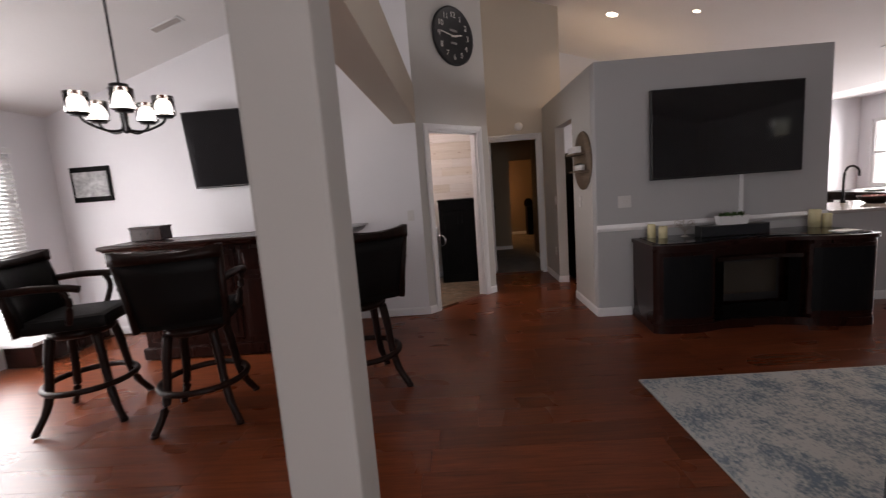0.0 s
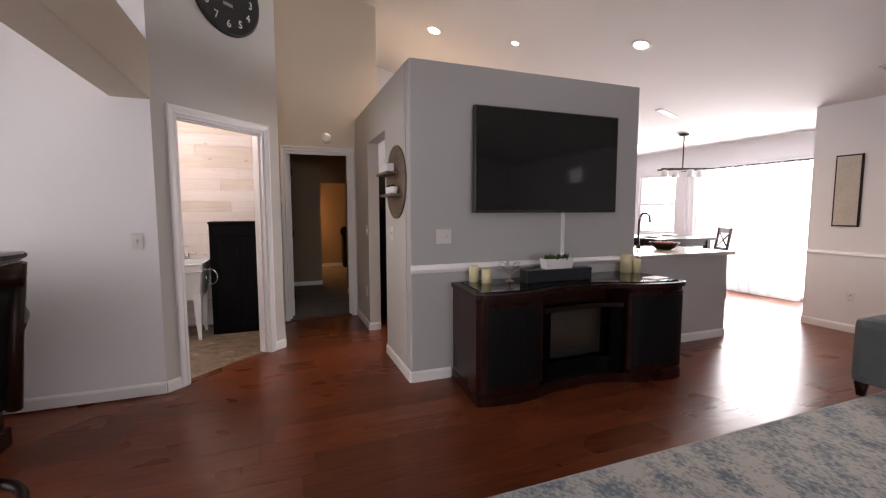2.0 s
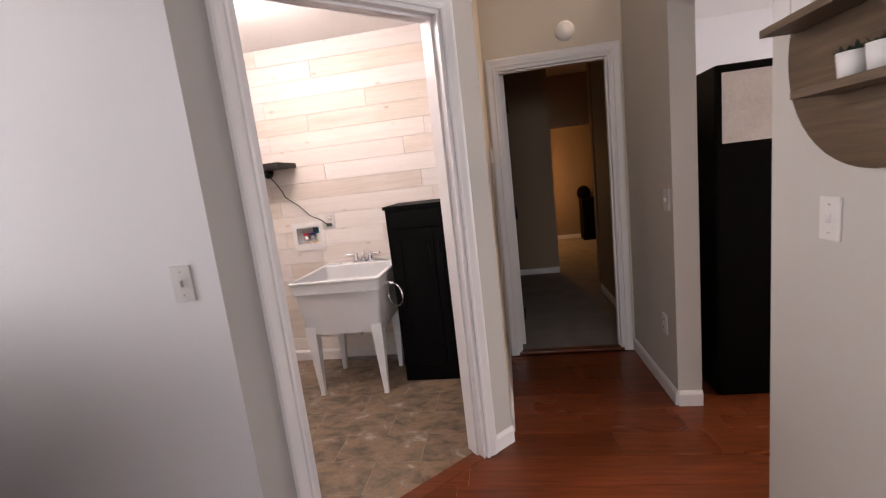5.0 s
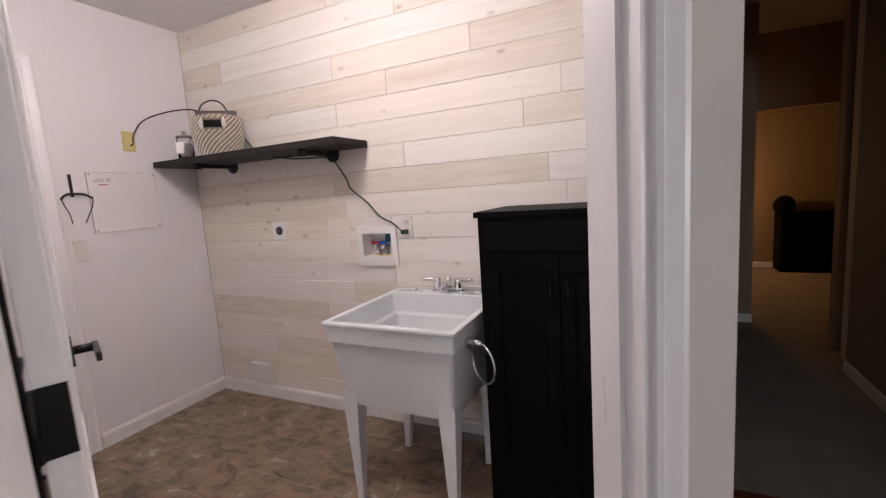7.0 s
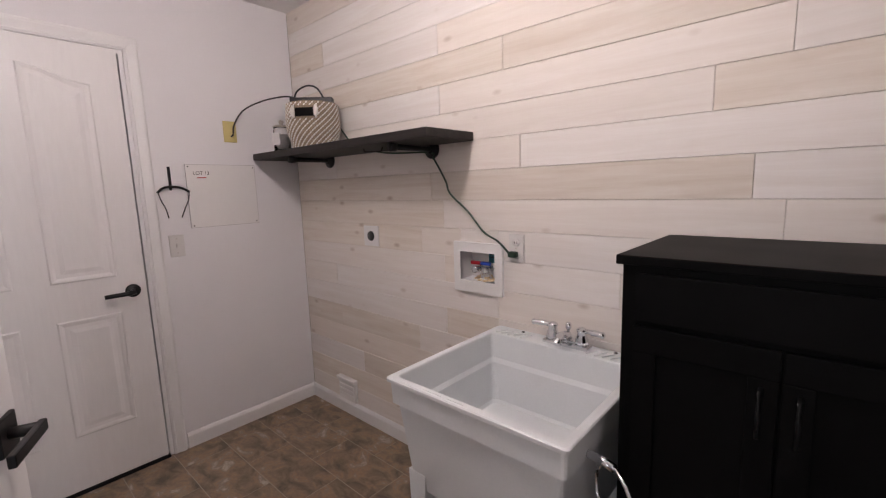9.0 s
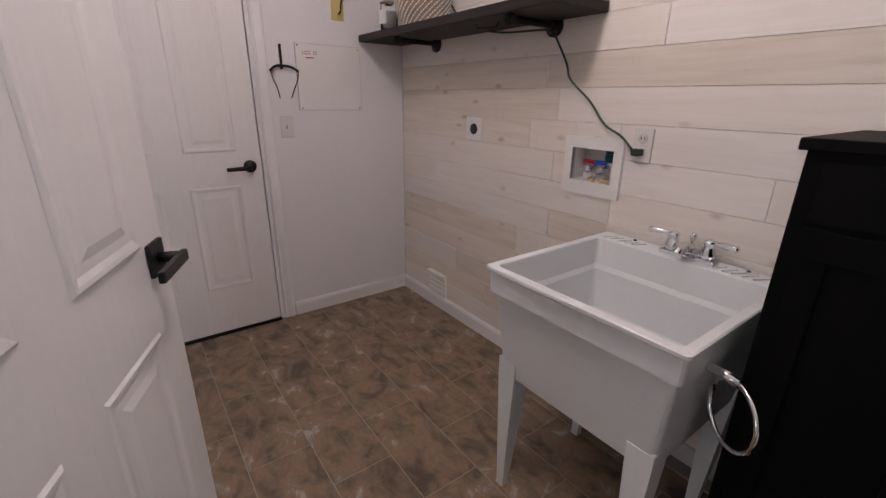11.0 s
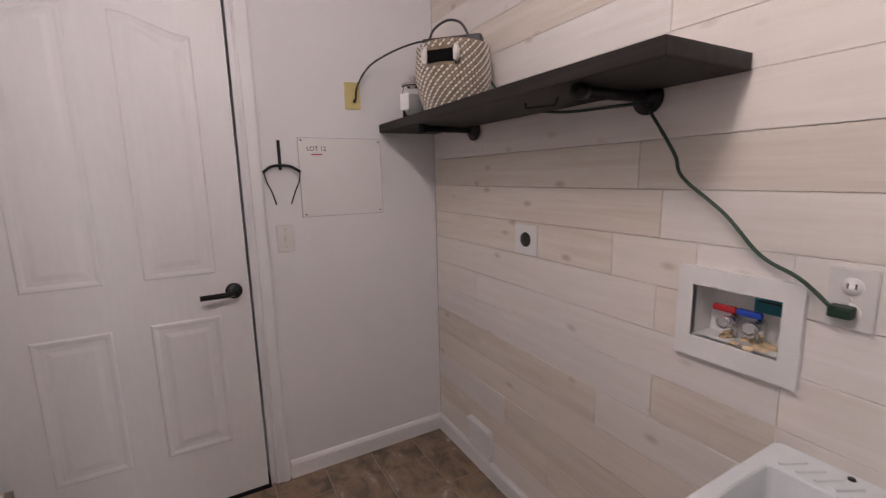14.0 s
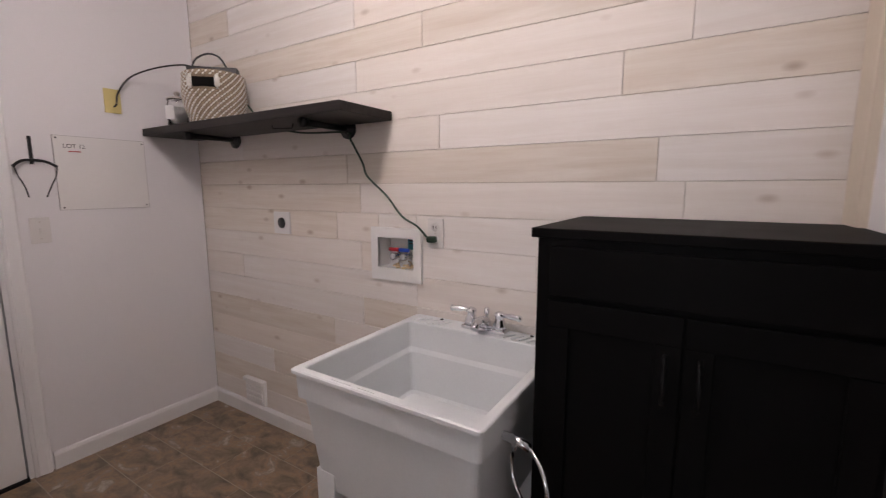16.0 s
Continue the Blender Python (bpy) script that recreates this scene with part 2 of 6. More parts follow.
M_LEATHER = mat("black_leather", (0.007, 0.0065, 0.0065), 0.55, spec=0.14, var=0.2, scale=9, fine=160, bump=0.25)
M_BLACKMETAL = mat("black_metal", (0.015, 0.015, 0.016), 0.4, metal=0.6, var=0.1, bump=0.02)
M_SCREEN = mat("tv_screen", (0.006, 0.006, 0.007), 0.05, var=0.0, bump=0)
M_PLASTICBLACK = mat("black_plastic", (0.014, 0.014, 0.015), 0.38, var=0.05, bump=0.02)
M_SINK = mat("white_sink_plastic", (0.715, 0.745, 0.765), 0.42, var=0.025, scale=7, fine=150, bump=0.06)
M_CHROME = mat("chrome", (0.75, 0.76, 0.78), 0.10, metal=1.0, var=0.03, bump=0)
M_BRASS = mat("brass", (0.60, 0.42, 0.16), 0.28, metal=1.0, var=0.08, bump=0)
M_NICKEL = mat("brushed_nickel", (0.50, 0.46, 0.42), 0.32, metal=1.0, var=0.08, bump=0)
M_SWITCH = mat("switch_plastic", (0.655, 0.64, 0.625), 0.3, var=0.01, bump=0)
M_PLATE = mat("white_plate_plastic", (0.75, 0.745, 0.74), 0.35, var=0.01, bump=0)
M_IVORY = mat("ivory_plate_plastic", (0.62, 0.52, 0.22), 0.4, var=0.03, bump=0)
M_CANDLE = mat("cream_wax", (0.74, 0.66, 0.40), 0.5, var=0.04, bump=0.03)
M_RUGBASE = mat("rug", (0.45, 0.455, 0.44), 0.95, var=0.08, scale=4.2, fine=46, bump=0.5, stretch=(1.3, 0.9, 1), second=(0.15, 0.20, 0.245))
for nd in M_RUGBASE.node_tree.nodes:
    if nd.type == "VALTORGB":
        nd.color_ramp.elements[0].position, nd.color_ramp.elements[1].position = 0.40, 0.55
M_SOFA = mat("grey_upholstery", (0.10, 0.115, 0.125), 0.9, var=0.15, scale=6, fine=300, bump=0.4)
M_GLASS = glass("clear_glass")
M_FROST = glow("lit_frosted_glass", (1.0, 0.95, 0.88), 5.0)
M_CANGLOW = glow("lit_lamp_glass", (1.0, 0.86, 0.68), 9.0)
M_DAYGLOW = glow("bright_outdoors", (0.95, 0.98, 1.0), 4.2)


# ---- building helpers ----
def box(bm, x0, x1, y0, y1, z0, z1, m=None, bevel=0.0):
    vs = [bm.verts.new((x, y, z)) for x in (x0, x1) for y in (y0, y1) for z in (z0, z1)]
    if m is not None:
        for v in vs:
            v.co = m @ v.co
    fs = [bm.faces.new([vs[i] for i in q]) for q in ((0, 1, 3, 2), (4, 6, 7, 5), (0, 4, 5, 1), (2, 3, 7, 6), (0, 2, 6, 4), (1, 5, 7, 3))]
    if bevel:
        es = list({e for f in fs for e in f.edges})
        bmesh.ops.bevel(bm, geom=es, offset=bevel, segments=2, affect='EDGES', profile=0.6)


def B(*a, bevel=0.0, m=None):
    bm = bmesh.new()
    box(bm, *a, m=m, bevel=bevel)
    return bm


def ring_loft(bm, rings, cap=True, closed=False):
    rows = [[bm.verts.new(p) for p in r] for r in rings]
    n = len(rows[0])
    pairs = list(zip(rows, rows[1:])) + ([(rows[-1], rows[0])] if closed else [])
    for a, b in pairs:
        for i in range(n):
            f = bm.faces.new((a[i], a[(i + 1) % n], b[(i + 1) % n], b[i]))
            f.smooth = True
    if cap and not closed:
        bm.faces.new(rows[0][::-1])
        bm.faces.new(rows[-1])


def tube(bm, pts, r, seg=8, closed=False):
    """A round bar along points; r is one radius or one for each point."""
    pts = [Vector(p) for p in pts]
    rs = r if isinstance(r, (list, tuple)) else [r] * len(pts)
    rings = []
    up = Vector((0, 0, 1))
    n = len(pts)
    for i, p in enumerate(pts):
        d = (pts[(i + 1) % n] - pts[i - 1]) if closed else (pts[min(i + 1, n - 1)] - pts[max(i - 1, 0)])
        d.normalize()
        ref = up if abs(d.z) < 0.95 else Vector((1, 0, 0))
        s = d.cross(ref).normalized()
        u = s.cross(d)
        rings.append([p + (s * math.cos(a) + u * math.sin(a)) * rs[i] for a in [2 * math.pi * k / seg for k in range(seg)]])
    ring_loft(bm, rings, closed=closed)


def lathe(bm, prof, seg=24, at=(0, 0, 0), axis='z'):
    """Turned shape from (radius, height) pairs."""
    rings = []
    for r, h in prof:
        ring = []
        for k in range(seg):
            a = 2 * math.pi * k / seg
            c, s = r * math.cos(a), r * math.sin(a)
            p = (c, s, h) if axis == 'z' else ((c, h, s) if axis == 'y' else (h, c, s))
            ring.append((p[0] + at[0], p[1] + at[1], p[2] + at[2]))
        rings.append(ring)
    ring_loft(bm, rings)


def smooth_path(pts, n=6):
    """Points of a smooth curve through the given ones."""
    P = [Vector(p) for p in pts]
    out = []
    for i in range(len(P) - 1):
        a, b, c, d = P[max(i - 1, 0)], P[i], P[i + 1], P[min(i + 2, len(P) - 1)]
        for k in range(n):
            t = k / n
            out.append(0.5 * ((2 * b) + (c - a) * t + (2 * a - 5 * b + 4 * c - d) * t * t + (3 * b - a - 3 * c + d) * t ** 3))
    out.append(P[-1])
    return out


def prism(bm, outline, z0, z1):
    """An upright prism over a plan outline."""
    lo = [bm.verts.new((x, y, z0)) for x, y in outline]
    hi = [bm.verts.new((x, y, z1)) for x, y in outline]
    n = len(lo)
    for i in range(n):
        bm.faces.new((lo[i], lo[(i + 1) % n], hi[(i + 1) % n], hi[i]))
    bm.faces.new(lo[::-1])
    bm.faces.new(hi)


def link(name, bm, material, parent=None):
    bmesh.ops.recalc_face_normals(bm, faces=bm.faces)
    me = bpy.data.meshes.new(name)
    bm.to_mesh(me)
    bm.free()
    me.materials.append(material)
    ob = new(name, me)
    if parent is not None:
        ob.parent = parent
    return ob


def part(name, bm, material, parent, label=""):
    return tagged(link(name, bm, material, parent), label=label)


def struct(name, bm, material, label, category):
    return tagged(link(name, bm, material), label, category, kind="structure")


def thing(name, at, label, category, turn=0.0, group=""):
    ob = new(name)
    ob.matrix_world = pose(*at, 0, 0, turn)
    return tagged(ob, label, category, group)


# ---- plan ----
XG, YS, YL = -2.37, 6.66, 4.865      # laundry: garage wall, planked wall, near wall
YW = 4.668                           # white wall of the bar room
YT, ZT = 4.198, 2.432                 # television wall, its top
XH, XK, YH = 0.525, 1.42, 6.54       # hall: its two sides and its end
XE, XP = 6.256, 7.556                    # east wall, patio wall
XW, YSO = -4.29, -3.0                # west wall, south wall
S2 = math.sqrt(0.5)
DIAG0 = Vector((-0.300, 4.668, 0))    # start of the slanted wall with the laundry door


def diag(s, d, z):
    """A place on the slanted wall: s along it, d in front of it."""
    return DIAG0 + Vector((S2 * s + S2 * d, S2 * s - S2 * d, z))


DM = Matrix.Translation(DIAG0) @ Matrix.Rotation(radians(45), 4, 'Z')   # x along the slanted wall, -y in front
DLEN = (XH + 0.300) / S2
DO0, DO1, DOH = 0.168, 0.985, 2.028   # laundry door opening in it


def slope_z(x):
    return 4.294 - 0.29 * x if x > 0.756 else 3.832 + 0.3214 * x


# ---- structure: floors and ground ----
ground = struct("ground", B(-60, 60, -60, 60, -0.30, -0.25), mat("soil", (0.16, 0.15, 0.10), 0.95, var=0.3), "flat soil ground round the house", "ground")
bm = bmesh.new()
box(bm, XW - 0.1, XP + 0.1, YSO - 0.1, 4.7, -0.2, -0.012)
box(bm, -0.3, XP + 0.1, 4.7, YH + 0.05, -0.2, -0.0125)
box(bm, 1.65, XP + 0.1, YH + 0.05, 8.35, -0.2, -0.0125)
floor = struct("floor", bm, M_LAM, "cherry red laminate plank floor", "floor")
bm = bmesh.new()
prism(bm, [(XG - 0.1, YL - 0.05), (-0.17, YL - 0.05), (0.42, 5.405), (0.42, YS + 0.02), (XG - 0.1, YS + 0.02)], -0.012, -0.0008)
floor_laundry = struct("floor_laundry", bm, M_GROUT, "brown stone-look vinyl tile floor", "floor")
floor_bedroom = struct("floor_bedroom", B(-0.8, 4.2, YH + 0.05, 11.7, -0.2, 0.012), M_CARPET, "grey carpet of the dim bedroom", "floor")

# ---- structure: walls ----
bm = bmesh.new()
box(bm, XG - 0.12, DIAG0.x, YW, YL, 0, 2.44)
box(bm, XW - 0.12, XG - 0.12, YW, YL, 0, 2.44)
prism(bm, [(XW - 0.12, YW), (DIAG0.x, YW), (DIAG0.x, YL), (XW - 0.12, YL)], 2.44, 2.46)
# gable above
lo = [(XW - 0.12, 2.46), (DIAG0.x, 2.46), (DIAG0.x, slope_z(DIAG0.x) + 0.05), (XW - 0.12, slope_z(XW - 0.12) + 0.05)]
a = [bm.verts.new((x, YW, z)) for x, z in lo]
b = [bm.verts.new((x, YL, z)) for x, z in lo]
bm.faces.new(a), bm.faces.new(b[::-1])
for i in range(4):
    bm.faces.new((a[i], b[i], b[(i + 1) % 4], a[(i + 1) % 4]))
struct("wall_bar", bm, M_WHITEWALL, "white painted wall of the bar room", "wall")

bm = bmesh.new()
box(bm, 0, DO0, 0, 0.115, 0, 4.15, DM)
box(bm, DO1, DLEN, 0, 0.115, 0, 4.15, DM)
box(bm, DO0, DO1, 0, 0.115, DOH, 4.15, DM)
struct("wall_slanted", bm, M_GREIGE, "greige slanted wall with the laundry doorway", "wall")

bm = bmesh.new()
box(bm, XH - 0.085, XH, 5.58, YH, 0, 4.25)
struct("wall_hall_west", bm, M_BEIGE, "beige side wall of the short hall", "wall")
bm = bmesh.new()
HD0, HD1, HDH = 0.60, 1.345, 2.03
box(bm, XH - 0.115, HD0, YH, YH + 0.12, 0, 4.3)
box(bm, HD1, 1.60, YH, YH + 0.12, 0, 4.3)
box(bm, HD0, HD1, YH, YH + 0.12, HDH, 4.3)
box(bm, 1.60, 1.70, YH, 7.4, 0, 4.3)
struct("wall_hall_end", bm, M_BEIGE, "beige wall over the bedroom door", "wall")
bm = bmesh.new()
KO0, KO1, KOH = 4.968, 5.775, 2.045
box(bm, XK, XK + 0.12, YT + 0.115, KO0, 0, ZT)
box(bm, XK, XK + 0.12, KO1, YH, 0, ZT)
box(bm, XK, XK + 0.12, KO0, KO1, KOH, ZT)
struct("wall_hall_east", bm, M_GREIGE, "greige wall with a cased kitchen opening", "wall")
struct("wall_television", B(XK, 3.595, YT, YT + 0.115, 0, ZT, bevel=0.012), M_GREY, "grey half-height wall carrying the television", "wall")
struct("wall_counter", B(3.595, 4.856, YT + 0.002, YT + 0.112, 0, 0.865), M_GREY, "grey low wall under the kitchen counter", "wall")
bm = bmesh.new()
box(bm, 1.70, XP + 0.12, 7.4 + 0.9, 7.4 + 1.02, 0, 4.3)
box(bm, 1.58, 1.70, 7.4, 8.3, 0, 4.3)
struct("wall_kitchen", bm, M_WHITEWALL, "pale back wall of the kitchen", "wall")
bm = bmesh.new()
box(bm, XE, XE + 0.12, YSO, -0.55, 0, 2.6)
box(bm, XE, XE + 0.12, -0.05, 4.25, 0, 2.6)
box(bm, XE, XE + 0.12, -0.55, -0.05, 0, 1.85)
box(bm, XE, XE + 0.12, -0.55, -0.05, 2.25, 2.6)
box(bm, XE + 0.12, XP, 4.13, 4.25, 0, 2.6)
struct("wall_east", bm, M_WHITEWALL, "off-white wall with chair rail", "wall")
bm = bmesh.new()
box(bm, XP, XP + 0.12, 4.25, 4.78, 0, 2.6)
box(bm, XP, XP + 0.12, 4.78, 6.72, 2.1, 2.6)
box(bm, XP, XP + 0.12, 6.72, 7.17, 0, 2.6)
box(bm, XP, XP + 0.12, 7.17, 8.08, 2.03, 2.6)
box(bm, XP, XP + 0.12, 7.17, 8.08, 0, 0.86)
box(bm, XP, XP + 0.12, 8.08, 8.42, 0, 2.6)
struct("wall_patio", bm, M_WHITEWALL, "white wall with patio door and window", "wall")
bm = bmesh.new()
box(bm, XW - 0.12, XW, YSO, 2.05, 0, 2.6)
box(bm, XW - 0.12, XW, 4.2, YW, 0, 2.6)
box(bm, XW - 0.12, XW, 2.05, 4.2, 2.1, 2.6)
box(bm, XW - 0.12, XW, 2.05, 4.2, 0, 0.2)
struct("wall_west", bm, M_WHITEWALL, "white wall with a tall blind-covered window", "wall")
# unseen closing wall; its opening is assumed, to go with the south fill
bm = bmesh.new()
box(bm, XW - 0.12, -0.8, YSO - 0.12, YSO, 0, 4.3)
box(bm, 2.0, XE + 0.12, YSO - 0.12, YSO, 0, 4.3)
box(bm, -0.8, 2.0, YSO - 0.12, YSO, 0, 0.8)
box(bm, -0.8, 2.0, YSO - 0.12, YSO, 2.2, 4.3)
struct("wall_south", bm, M_WHITEWALL, "plain white unseen wall with an assumed window", "wall")
struct("wall_garage", B(XG - 0.12, XG, YL, 4.93, 0, 2.44), M_WHITEWALL, "white laundry wall beside the door", "wall")
bm = bmesh.new()
box(bm, XG - 0.12, XG, 5.80, YS, 0, 2.44)
box(bm, XG - 0.12, XG, 4.93, 5.80, 2.055, 2.44)
struct("wall_garage_panel", bm, M_WHITEWALL, "white laundry wall with switch and panel", "wall")
bm = bmesh.new()
box(bm, XG - 0.12, -1.046, YS + 0.018, YS + 0.12, 0, 2.44)
box(bm, -0.850, XH - 0.115, YS + 0.018, YS + 0.12, 0, 2.44)
box(bm, -1.046, -0.850, YS + 0.018, YS + 0.12, 0, 0.963)
box(bm, -1.046, -0.850, YS + 0.018, YS + 0.12, 1.099, 2.44)
struct("wall_laundry_back", bm, M_GROUT, "wall backing behind whitewashed planks", "wall")
struct("wall_laundry_east", B(0.43, XH - 0.087, 5.58, YS, 0, 2.44), M_WHITEWALL, "white laundry end wall", "wall")
# black sheet added out of view, so the door's gaps look unlit
struct("garage_dark", B(XG - 0.9, XG - 0.8, 4.8, 6.0, 0, 2.44), M_BLACK, "unseen black sheet for the darkness behind the garage door", "wall")
# bedroom
bm = bmesh.new()
box(bm, 1.52, 1.60, YH + 0.12, 8.03, 0, 2.6)
box(bm, 1.58, 4.2, 8.42, 8.52, 0, 2.6)
box(bm, -0.8, 1.21, 9.0, 9.1, 0, 2.6)
box(bm, 1.0, 4.2, 10.0, 10.1, 1.88, 2.6)
box(bm, -0.9, -0.8, YS + 0.12, 11.7, 0, 2.6)
box(bm, -0.9, 4.3, 11.6, 11.7, 0, 2.6)
box(bm, 4.2, 4.3, 8.5, 11.7, 0, 2.6)
struct("wall_bedroom", bm, M_BROWNWALL, "brown walls of the dim bedroom", "wall")
struct("ceiling_bedroom", B(-0.9, 4.3, YH + 0.14, 11.7, 2.6, 2.7), M_CEIL, "white bedroom ceiling", "ceiling")

# ---- structure: column, beam, ceilings ----
struct("column", B(-0.479, -0.264, 1.138, 1.358, 0, 2.09, bevel=0.012), M_GREIGE, "square greige column with rounded corners", "column")
struct("beam", B(-0.530, -0.290, 1.13, YW, 2.09, 2.475, bevel=0.006), M_BEIGE, "beige beam between the rooms", "beam")
bm = bmesh.new()
for xa, xb in ((XW - 0.12, 0.756), (0.756, XE + 0.12)):
    za, zb = slope_z(xa), slope_z(xb)
    q = [(xa, za), (xb, zb), (xb, zb + 0.1), (xa, za + 0.1)]
    a = [bm.verts.new((x, YSO - 0.12, z)) for x, z in q]
    b = [bm.verts.new((x, 8.42, z)) for x, z in q]
    bm.faces.new(a), bm.faces.new(b[::-1])
    for i in range(4):
        bm.faces.new((a[i], b[i], b[(i + 1) % 4], a[(i + 1) % 4]))
box(bm, XE + 0.12, XP + 0.12, 4.13, 8.42, 2.445, 2.55)
struct("ceiling", bm, M_CEIL, "white vaulted ceiling", "ceiling")
bm = bmesh.new()
prism(bm, [(XG - 0.12, YL - 0.06), (-0.30, YL - 0.06), (0.43, 5.53), (0.43, YS + 0.1), (XG - 0.12, YS + 0.1)], 2.44, 2.5)
struct("ceiling_laundry", bm, M_CEIL, "white textured laundry ceiling", "ceiling")


# ---- trim ----
def baseboard(p, q, side, h=0.085):
    """A skirting board from p to q on the floor; side +1: the room lies to the left of the line."""
    p, q = Vector((*p, 0)), Vector((*q, 0))
    d = (q - p).normalized()
    n = Vector((-d.y, d.x, 0)) * side
    bm = bmesh.new()
    prof = [(0, 0), (0.013, 0), (0.013, h - 0.018), (0.008, h - 0.006), (0.003, h), (0, h)]
    ring_loft(bm, [[e + n * a + Vector((0, 0, z)) for a, z in prof] for e in (p, q)])
    for f in bm.faces:
        f.smooth = False
    return struct("baseboard", bm, M_TRIM, "white painted baseboard", "baseboard")


baseboard((XW, YW), (DIAG0.x, YW), -1)
baseboard(diag(0, 0, 0).xy, diag(DO0 - 0.06, 0, 0).xy, -1)
baseboard(diag(DO1 + 0.06, 0, 0).xy, diag(DLEN, 0, 0).xy, -1)
baseboard((XH, 5.57), (XH, YH), -1)
baseboard((XK, KO1), (XK, YH), 1)
baseboard((XK, YT), (XK, KO0), 1)
baseboard((XK, YT), (1.745, YT), -1)
baseboard((3.48, YT), (4.856, YT), -1)
baseboard((4.856, YT), (4.856, YT + 0.11), -1)
baseboard((XK, KO1), (XK + 0.12, KO1), -1)
baseboard((XE, YSO), (XE, 4.25), 1)
baseboard((XE, 4.25), (XP, 4.25), 1)
baseboard((XP, 4.25), (XP, 4.78), 1)
baseboard((XG, 5.87), (XG, YS), -1)
baseboard((XG, YS - 0.001), (0.43, YS - 0.001), -1)
baseboard((XG, YL), (-0.45, YL), 1)
baseboard((1.52, YH + 0.12), (1.52, 8.03), 1)
baseboard((-0.8, 9.0), (1.21, 9.0), -1)
baseboard((-0.5, 11.6), (4.2, 11.6), -1)


def casing(w, h, wide=0.062, m=None, name="door_casing"):
    """A moulded casing round an opening w by h, in the plane y=0, its face towards -y."""
    bm = bmesh.new()
    prof = [(0, 0), (0, -0.010), (0.010, -0.014), (0.016, -0.010), (0.024, -0.012), (0.044, -0.018), (0.054, -0.018), (wide, -0.012), (wide, 0)]
    path = [(0, 0, -1, 0), (0, h, -1, 1), (w, h, 1, 1), (w, 0, 1, 0)]
    rings = [[m @ Vector((x + sx * o, d, z + sz * o)) for o, d in prof] for x, z, sx, sz in path]
    ring_loft(bm, rings)
    for f in bm.faces:
        f.smooth = False
    return struct(name, bm, M_TRIM, "white moulded door casing", "door casing")


def jamb(w, h, depth, m, stop=None, hinges=(), strike=None):
    bm = bmesh.new()
    t = 0.018
    box(bm, 0, t, 0, depth, 0, h, m)
    box(bm, w - t, w, 0, depth, 0, h, m)
    box(bm, t, w - t, 0, depth, h - t, h, m)
    if stop is not None:
        box(bm, t, t + 0.011, stop, stop + 0.035, 0, h - t, m)
        box(bm, w - t - 0.011, w - t, stop, stop + 0.035, 0, h - t, m)
        box(bm, t + 0.011, w - t - 0.011, stop, stop + 0.035, h - t - 0.011, h - t, m)
    return struct("door_frame", bm, M_TRIM, "white wooden door frame", "door frame")


LM = DM @ Matrix.Translation((DO0, 0, 0))
casing(DO1 - DO0, DOH, m=LM)
jamb(DO1 - DO0, DOH, 0.117, LM, stop=0.035)
casing(DO1 - DO0, DOH, m=LM @ Matrix.Translation((DO1 - DO0, 0.115, 0)) @ Matrix.Rotation(math.pi, 4, 'Z'))
HM = Matrix.Translation((HD0, YH, 0))
casing(HD1 - HD0, HDH, m=HM, wide=0.058)
jamb(HD1 - HD0, HDH, 0.122, HM, stop=0.035)
GM = Matrix.Translation((XG, 4.93, 0)) @ Matrix.Rotation(radians(90), 4, 'Z')   # x along +y, -y into the room
casing(0.87, 2.055, m=GM)
jamb(0.87, 2.055, 0.12, GM)
# chair rails
bm = bmesh.new()
prof = [(0, 0.845), (0.010, 0.847), (0.012, 0.862), (0.022, 0.868), (0.022, 0.884), (0.012, 0.890), (0.012, 0.902), (0.005, 0.910), (0, 0.910)]
ring_loft(bm, [[Vector((x, YT - d, z)) for d, z in prof] for x in (XK, 3.595)])
struct("chair_rail", bm, M_TRIM, "white moulded chair rail", "trim")
bm = bmesh.new()
ring_loft(bm, [[Vector((XE - d, y, z)) for d, z in ((0, 0.83), (0.02, 0.835), (0.02, 0.86), (0.008, 0.87), (0, 0.875))] for y in (YSO, 4.25)])
struct("chair_rail", bm, M_TRIM, "white chair rail on the off-white wall", "trim")
struct("floor_threshold", B(HD0, HD1, YH - 0.005, YH + 0.06, 0, 0.018, bevel=0.004), M_LAM, "reddish threshold strip at the carpet", "trim")
bm = bmesh.new()
box(bm, DO0, DO1, 0.0, 0.07, -0.004, 0.006, DM)
struct("floor_threshold", bm, M_LAM, "reddish threshold strip at the laundry", "trim")
struct("floor_threshold", B(XG - 0.10, XG + 0.02, 4.95, 5.78, 0, 0.014), M_BLACKMETAL, "dark threshold under the garage door", "trim")


